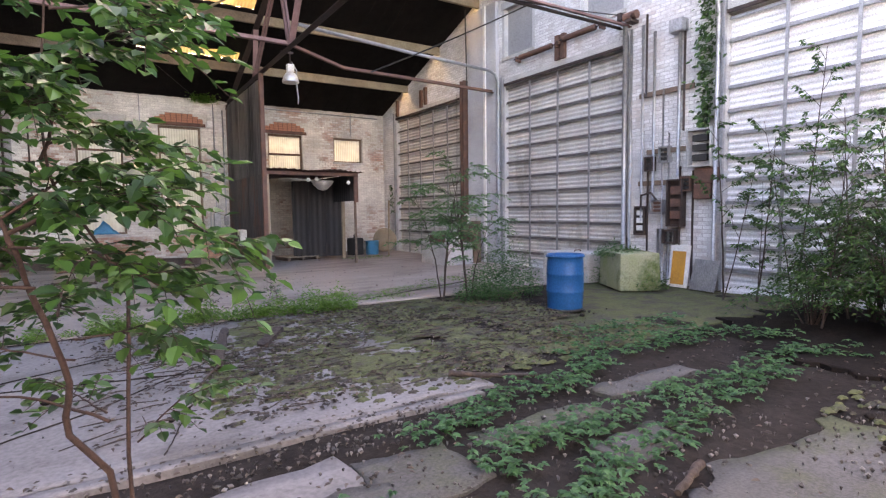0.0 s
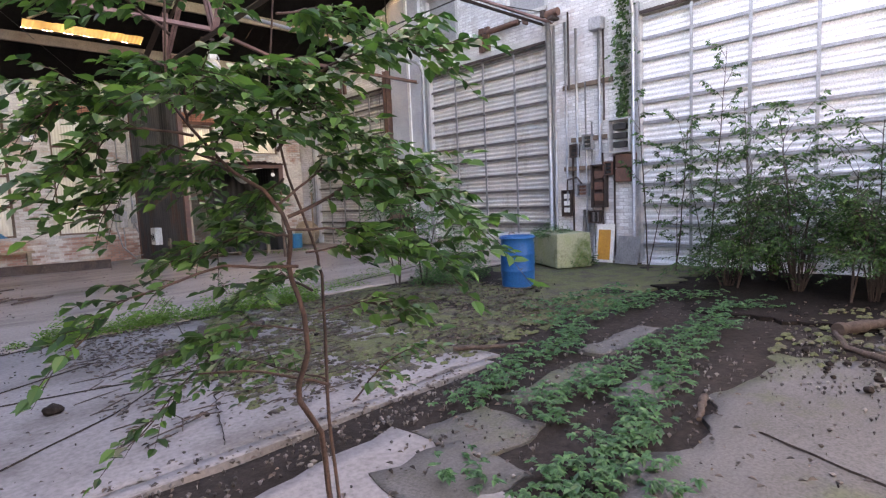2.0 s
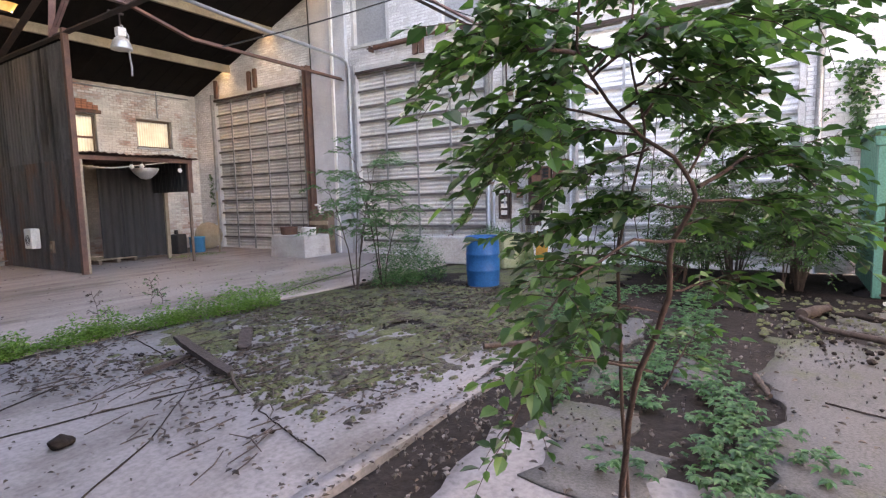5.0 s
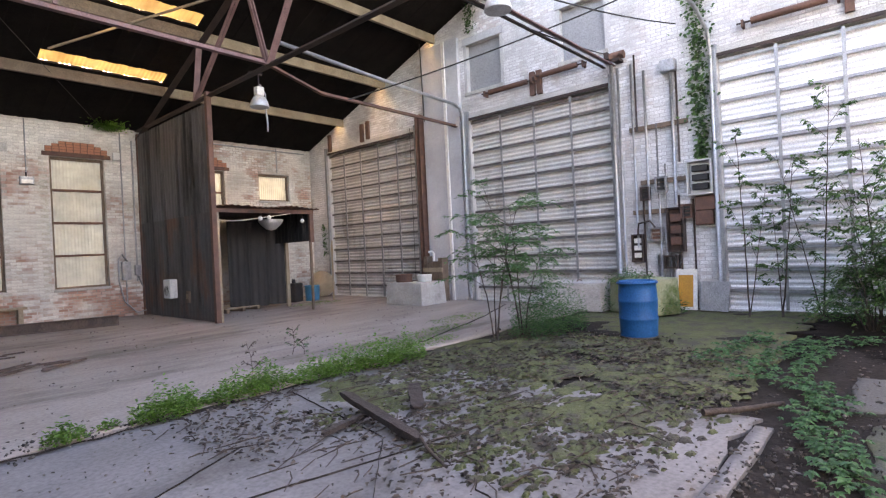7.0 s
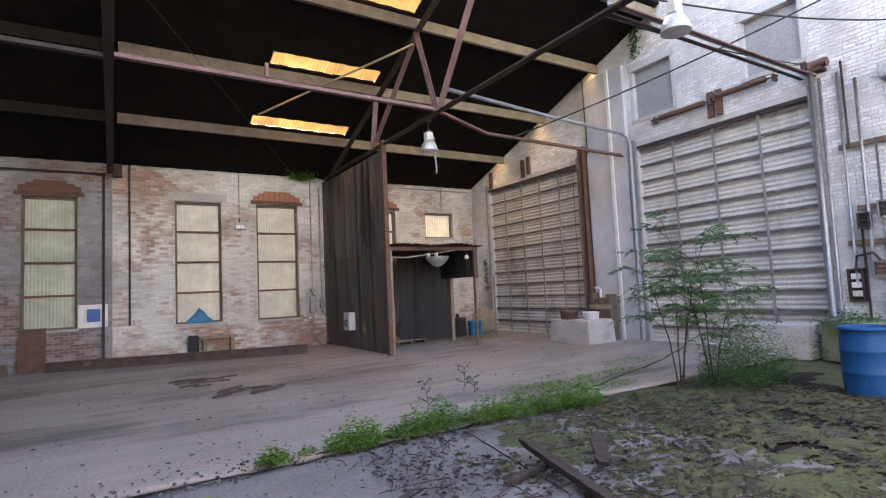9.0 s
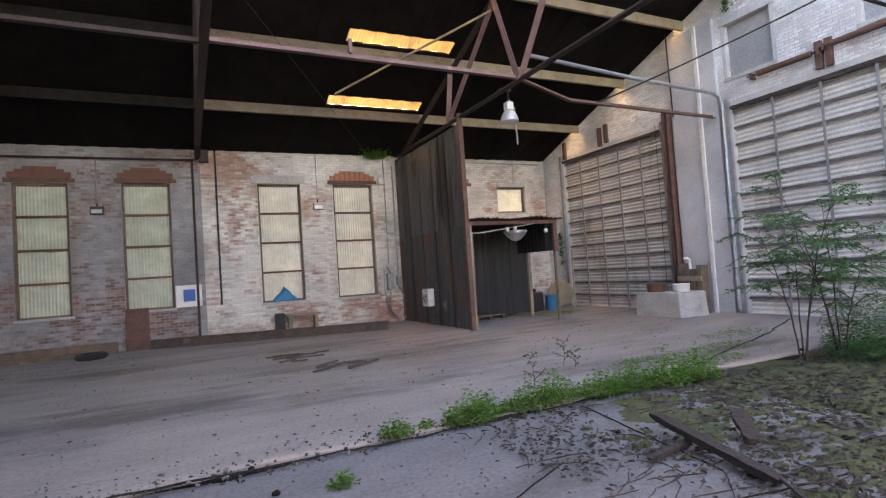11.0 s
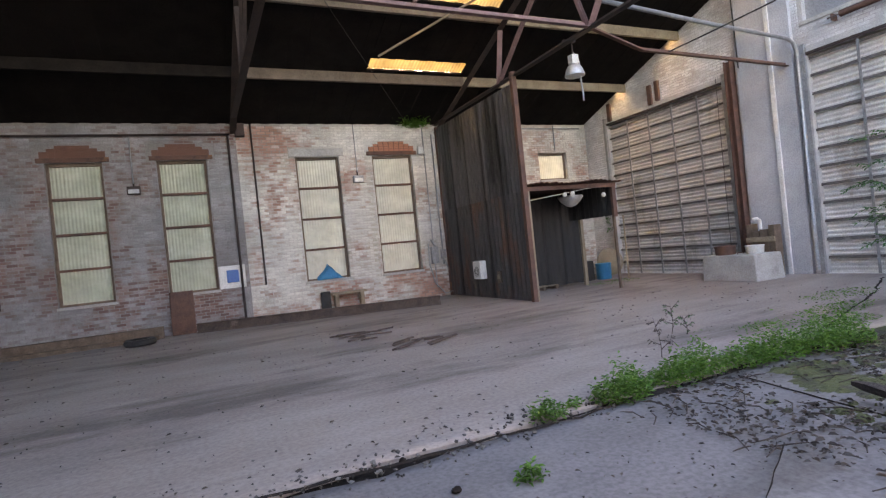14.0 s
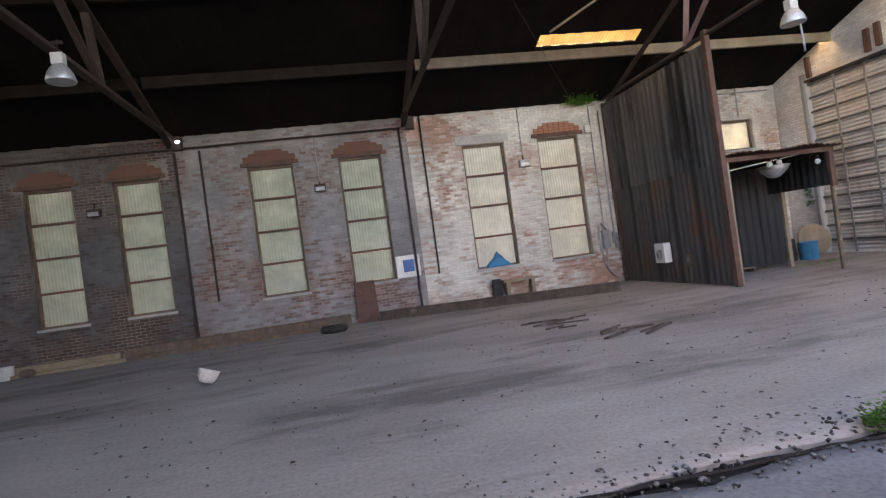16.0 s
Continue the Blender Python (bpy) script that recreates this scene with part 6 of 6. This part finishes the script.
tube(bm, [(0.05, -0.1, 0.5), (-0.1, -0.1, 0.75), (-0.2, -0.12, 0.6), (-0.22, -0.14, 0.0), (-0.1, -0.16, -0.6), (0.2, -0.2, -0.95), (0.5, -0.2, -0.9), (0.48, -0.14, -0.4), (0.3, -0.1, 0.1)], 0.022, 7)
part("cable", bm, M_GALV, gear, "thick grey looping cable")
sign = thing("wall_sign", (-2.18, YN, 1.02), "white square panel with a blue plate on the wall", "sign")
bm = bmesh.new()
box(bm, -0.33, 0.33, -0.02, -0.0135, 0, 0.6)
part("panel", bm, M_WHITE, sign)
bm = bmesh.new()
box(bm, -0.14, 0.16, -0.06, -0.021, 0.15, 0.48)
part("plate", bm, M_BLUESIGN, sign, "blue plate", bevel=0.01)
tarp = thing("tarpaulin", (0.1, YN - 0.02, 0.95), "crumpled blue tarpaulin lying on the window sill", "tarpaulin")
bm = bmesh.new()
g = []
for j in range(9):
    row = []
    for i in range(15):
        u, v = i / 14, j / 8
        h = 0.42 * max(0.0, 1 - abs(u - 0.45) * 1.9) * v ** 0.7 * (1 + 0.3 * noise.noise(Vector((u * 6, v * 3, 1))))
        row.append(bm.verts.new((u * 0.78 - 0.05, 0.09 * v - 0.05 * (1 - v) + 0.05 * noise.noise(Vector((u * 7, v * 5, 4))), h + 0.005)))
    g.append(row)
for a, b in zip(g, g[1:]):
    for i in range(14):
        bm.faces.new((a[i], a[i + 1], b[i + 1], b[i])).smooth = True
ob = part("cloth", bm, M_TARP, tarp)
sol = ob.modifiers.new("thickness", 'SOLIDIFY')
sol.thickness = 0.006

# ---- along the foot of the window wall ----
def ibeam(at, L, label, material, rz=0, h=0.2, w=0.16):
    t = thing("steel_beam", at, label, "beam", rz=rz)
    bm = bmesh.new()
    box(bm, 0, L, -w / 2, w / 2, 0, 0.02)
    box(bm, 0, L, -w / 2, w / 2, h - 0.02, h)
    box(bm, 0, L, -0.012, 0.012, 0.02, h - 0.02)
    part("section", bm, material, t)
    return t
ibeam((-3.15, 20.0, 0), 6.25, "long rusty steel beam lying aslant on the floor before the wall", M_BEAM, -16.2, 0.24)
base = thing("steel_plate", (-3.72, 20.15, 0), "upright rust-brown steel plate leaning on the wall", "plate")
bm = bmesh.new()
box(bm, 0, 0.55, 0.0, 0.05, 0, 1.1, pose(0, 0, 0, -8, 0, 0))
part("sheet", bm, M_RUST, base, bevel=0.01)
stand = thing("low_bench", (0.35, 19.98, 0), "low grey timber bench against the brick wall", "bench")
for a in ((0, 1.0, 0.0, 0.3, 0.5, 0.56), ):
    bm = bmesh.new()
    box(bm, *a)
    part("seat_board", bm, M_PURLIN, stand, bevel=0.006)
for x in (0.08, 0.82):
    bm = bmesh.new()
    box(bm, x, x + 0.1, 0.03, 0.27, 0, 0.5)
    part("leg", bm, M_PURLIN, stand, bevel=0.006)
tyre = thing("rubber_slab", (0.18, 20.12, 0), "dark rubber sheet standing against the wall", "rubber")
bm = bmesh.new()
box(bm, -0.14, 0.14, -0.05, 0.05, 0, 0.62)
part("sheet", bm, M_BLACK, tyre, bevel=0.04)
for x0, L, y, z, h, m in ((-9.4, 5.5, 20.1, 0.0, 0.28, M_TIMBER), (-13.0, 3.5, 20.15, 0.0, 0.22, M_PURLIN), (-9.2, 5.2, 19.85, 0.0, 0.1, M_TIMBER), (-12.4, 3.1, 19.9, 0.0, 0.08, M_PURLIN)):
    bm = bmesh.new()
    box(bm, 0, L, -0.09, 0.09, 0, h)
    b = link_mesh("timber_baulk", bm, m, None, 0.012)
    b.location = (x0, y, z)
    tagged(b, "old squared timber lying along the wall", "timber", "timbers by the wall")
ring = thing("rubber_tyre", (-4.35, 19.2, 0.0), "worn dark tyre lying flat on the floor", "tyre")
bm = bmesh.new()
lathe(bm, [(0.2, 0.0), (0.3, 0.0), (0.34, 0.04), (0.34, 0.1), (0.3, 0.14), (0.2, 0.14), (0.19, 0.07), (0.2, 0.0)], 28)
part("tread", bm, M_BLACK, ring)
pot = thing("plant_pot", (-6.3, 14.8, 0.0), "white plastic pot lying tilted on the floor", "pot")
bm = bmesh.new()
lathe(bm, [(0.03, 0.0), (0.1, 0.01), (0.15, 0.09), (0.165, 0.2), (0.175, 0.21), (0.155, 0.21), (0.14, 0.09), (0.02, 0.03)], 28, pose(0, 0, 0.05, 0, 24, 30))
part("shell", bm, M_WHITE, pot)
hatch = thing("metal_hatch", (-13.2, 20.2, 0), "pale metal hatch door leaning on the wall", "hatch")
bm = bmesh.new()
box(bm, -0.5, 0.5, -0.03, 0.03, 0, 1.1, pose(0, 0, 0, -6, 0, 0))
part("leaf", bm, M_DOOR, hatch, bevel=0.01)
can("paint_tin", (-11.9, 19.9, 0), 0.17, 0.3, M_WHITE, "white paint tin standing by the wall", "tin")
stone = thing("paving_stone", (-11.4, 19.8, 0), "dark broken stone lying by the wall", "stone")
bm = bmesh.new()
bmesh.ops.create_icosphere(bm, subdivisions=2, radius=0.13, matrix=Matrix.Diagonal((1.4, 1, 0.8, 1)) @ pose(0, 0, 0.12))
part("lump", bm, M_TIMBER, stone)

# ---- loose things on the ground ----
def log(at, pts, r, label):
    t = thing("fallen_branch", at, label, "branch", "fallen branches")
    bm = bmesh.new()
    n = 12
    fine = [along(pts, i / n) + Vector((random.uniform(-1, 1), random.uniform(-1, 1), 0)) * r * 0.25 for i in range(n + 1)]
    tube(bm, fine, [r * random.uniform(0.85, 1.1) * (1 - 0.3 * i / n) for i in range(n + 1)], 9)
    part("wood", bm, M_BARK, t)
def plank(a, b, w, h, label):
    t = thing("broken_plank", a, label, "plank", "broken planks")
    bm = bmesh.new()
    d = Vector(b) - Vector(a)
    side = d.cross(Vector((0, 0, 1))).normalized()
    up = side.cross(d).normalized()
    rows = []
    for i in range(13):
        k = 0.55 if i in (0, 12) else 1.0
        ww, hh = w * 0.5 * k * random.uniform(0.85, 1.08), h * 0.5 * k * random.uniform(0.8, 1.05)
        c = d * (i / 12) + side * random.uniform(-0.006, 0.006)
        rows.append([bm.verts.new(c + side * ww * sx + up * hh * sy) for sx, sy in ((-1, -1), (1, -1), (1, 1), (-1, 1))])
    for p, q in zip(rows, rows[1:]):
        for k in range(4):
            bm.faces.new((p[k], p[(k + 1) % 4], q[(k + 1) % 4], q[k]))
    bm.faces.new(rows[0])
    bm.faces.new(rows[-1][::-1])
    bmesh.ops.recalc_face_normals(bm, faces=bm.faces[:])
    part("wood", bm, M_ROT, t)
plank((1.56, 7.58, 0.14), (1.24, 6.22, 0.05), 0.1, 0.06, "dark rotten plank lying across a batten on the slab")
plank((0.9, 7.0, 0.04), (1.5, 7.12, 0.04), 0.06, 0.04, "short grey batten under the plank")
plank((2.13, 7.15, 0.16), (1.8, 6.78, 0.06), 0.13, 0.05, "short broken plank end lying on leaves")
log((1.27, 6.24, 0.0), [(0, 0, 0.06), (-0.15, -0.25, 0.04), (-0.26, -0.5, 0.03)], 0.016, "thin dark stick lying on the slab")
log((3.0, 4.45, 0.0), [(0.0, 0.2, 0.06), (0.25, 0.0, 0.05), (0.7, -0.25, 0.03)], 0.03, "dark stick lying over the slab edge")
log((3.3, 2.35, 0.0), [(0, 0, 0.04), (-0.4, -0.12, 0.03)], 0.028, "short dark stick lying on the concrete")
log((4.7, 1.3, 0.0), [(0, 0, 0.1), (0.5, 0.5, 0.06), (1.1, 0.7, 0.05)], 0.035, "rotten plank end lying on soil")
log((5.9, 2.0, 0.0), [(0, 0, 0.06), (0.6, -0.3, 0.05)], 0.07, "dark rotten timber lying on soil")
for i in range(18):
    cx, cy = ((0.15, 13.2), (-0.25, 15.0))[i % 2]
    a = random.uniform(-0.6, 0.6)
    l = random.uniform(0.3, 0.75)
    x, y = cx + random.uniform(-0.6, 0.4), cy + random.uniform(-0.6, 0.5)
    bm = bmesh.new()
    bar(bm, (x, y, 0.012 + 0.002 * i), (x + l * math.cos(a), y + l * math.sin(a), 0.014 + 0.004 * i), random.uniform(0.025, 0.05), 0.025)
    tagged(link_mesh("wood_scrap", bm, M_BEAM), "thin broken wood slat lying on the floor", "slat", "wood scraps")
def rock(at, r, m, label, seed):
    t = thing("stone", at, label, "stone", "loose stones")
    bm = bmesh.new()
    bmesh.ops.create_icosphere(bm, subdivisions=3, radius=r)
    for v in bm.verts:
        k = 1 + 0.3 * noise.noise(v.co * (1.8 / r) + Vector((seed, 0, 0)))
        v.co = Vector((v.co.x * k * 1.2, v.co.y * k, max(v.co.z * k * 0.75, -r * 0.5) + r * 0.5))
    for f in bm.faces:
        f.smooth = True
    part("lump", bm, m, t)
rock((-0.12, 6.05, 0), 0.06, M_NEAR_BLACK, "dark lump of stone lying on the slab", 1)
for i in range(60):
    rock((random.uniform(4.2, 5.6), random.uniform(1.0, 2.1), 0.0) if i < 34 else (random.uniform(-3, 6.5), random.uniform(3.8, 9.3), 0.0), random.uniform(0.012, 0.035), M_SLAB_D if i % 4 == 0 else M_NEAR_BLACK, "small rubble stone lying on the ground", i)
pipe = thing("plastic_pipe", (7.0, 1.1, 0.03), "white plastic pipe lying before the green shed", "pipe", rz=-35)
bm = bmesh.new()
tube(bm, [(0, 0, 0.03), (0.9, 0, 0.03)], 0.03, 8)
part("tube", bm, M_WHITE, pipe)

# ---- green steel shed at the yard's edge ----
gs = thing("green_shed", (7.75, -1.9, 0), "green painted steel shed with a dark open doorway", "shed")
for y in (3.04, 1.9, 0.0):
    bm = bmesh.new()
    box(bm, 0, 0.12, y - 0.08, y + 0.02, 0, 2.08)
    part("post", bm, M_GREEN, gs, bevel=0.008)
bm = bmesh.new()
box(bm, -0.02, 0.13, -0.1, 3.1, 2.08, 2.29)
part("header", bm, M_GREEN, gs, bevel=0.01)
bm = bmesh.new()
iron_sheet(bm, (0.12, 3.02, 0), (1, 0, 0), 2.25, 0.02, 2.27, 0.2, 0.02)
part("side_sheet", bm, M_GREEN, gs)
bm = bmesh.new()
iron_sheet(bm, (2.35, -0.05, 0), (0, 1, 0), 3.0, 0.02, 2.27, 0.2, 0.02)
part("back_sheet", bm, M_DARKSTEEL, gs)
# Unseen south sheet, added to keep light out of the doorway.
bm = bmesh.new()
iron_sheet(bm, (0.12, -0.07, 0), (1, 0, 0), 2.25, 0.02, 2.27, 0.2, 0.02)
part("side_sheet", bm, M_GREEN, gs)
# Dark plate added so that the doorway reads as shade.
bm = bmesh.new()
box(bm, 0.0, 2.34, -0.04, 2.98, 0.03, 0.06)
part("floor_plate", bm, M_DARKSTEEL, gs, "dark plate added as the doorway's shade")
bm = bmesh.new()
box(bm, -0.08, 2.42, -0.15, 3.12, 2.291, 2.34)
part("roof", bm, M_GREEN, gs, bevel=0.01)

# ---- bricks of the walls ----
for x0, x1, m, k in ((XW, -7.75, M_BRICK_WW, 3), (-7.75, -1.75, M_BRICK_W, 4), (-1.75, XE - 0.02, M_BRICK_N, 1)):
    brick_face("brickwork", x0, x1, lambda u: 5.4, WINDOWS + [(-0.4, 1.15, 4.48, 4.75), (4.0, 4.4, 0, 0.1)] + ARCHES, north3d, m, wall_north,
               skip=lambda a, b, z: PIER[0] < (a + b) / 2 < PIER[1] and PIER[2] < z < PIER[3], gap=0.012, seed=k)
brick_face("brickwork", -3.0, YN - 0.02, lambda y: roofline(y) + 0.2 if y > YS else 5.6, [(h[0], h[1], h[2] - 0.05, h[3] + 0.1) for h in DOORS] + GABLE_WINDOWS, east3d, M_BRICK_E, wall_east, gap=0.1, seed=2)
bm = bmesh.new()
box(bm, -0.107, 0.107, -0.012, 0.003, -0.033, 0.033)
bmesh.ops.bevel(bm, geom=[e for e in bm.edges if all(v.co.y < 0 for v in e.verts)], offset=0.004, segments=1, affect='EDGES')
one = link_mesh("brick", bm, M_BRICK_P, wall_north)
first = True
row, z = 0, 0.01
while z < PIER[3]:
    if z > PIER[2]:
        u = PIER[0] - (0.0 if row % 2 else 0.11) + 0.11
        while u + 0.1 < PIER[1]:
            ob = one if first else new("brick", one.data)
            first = False
            ob.parent = wall_north
            ob.location = (u, YN + random.uniform(-0.003, 0.003), z + 0.033)
            u += 0.225
    z += 0.0765
    row += 1
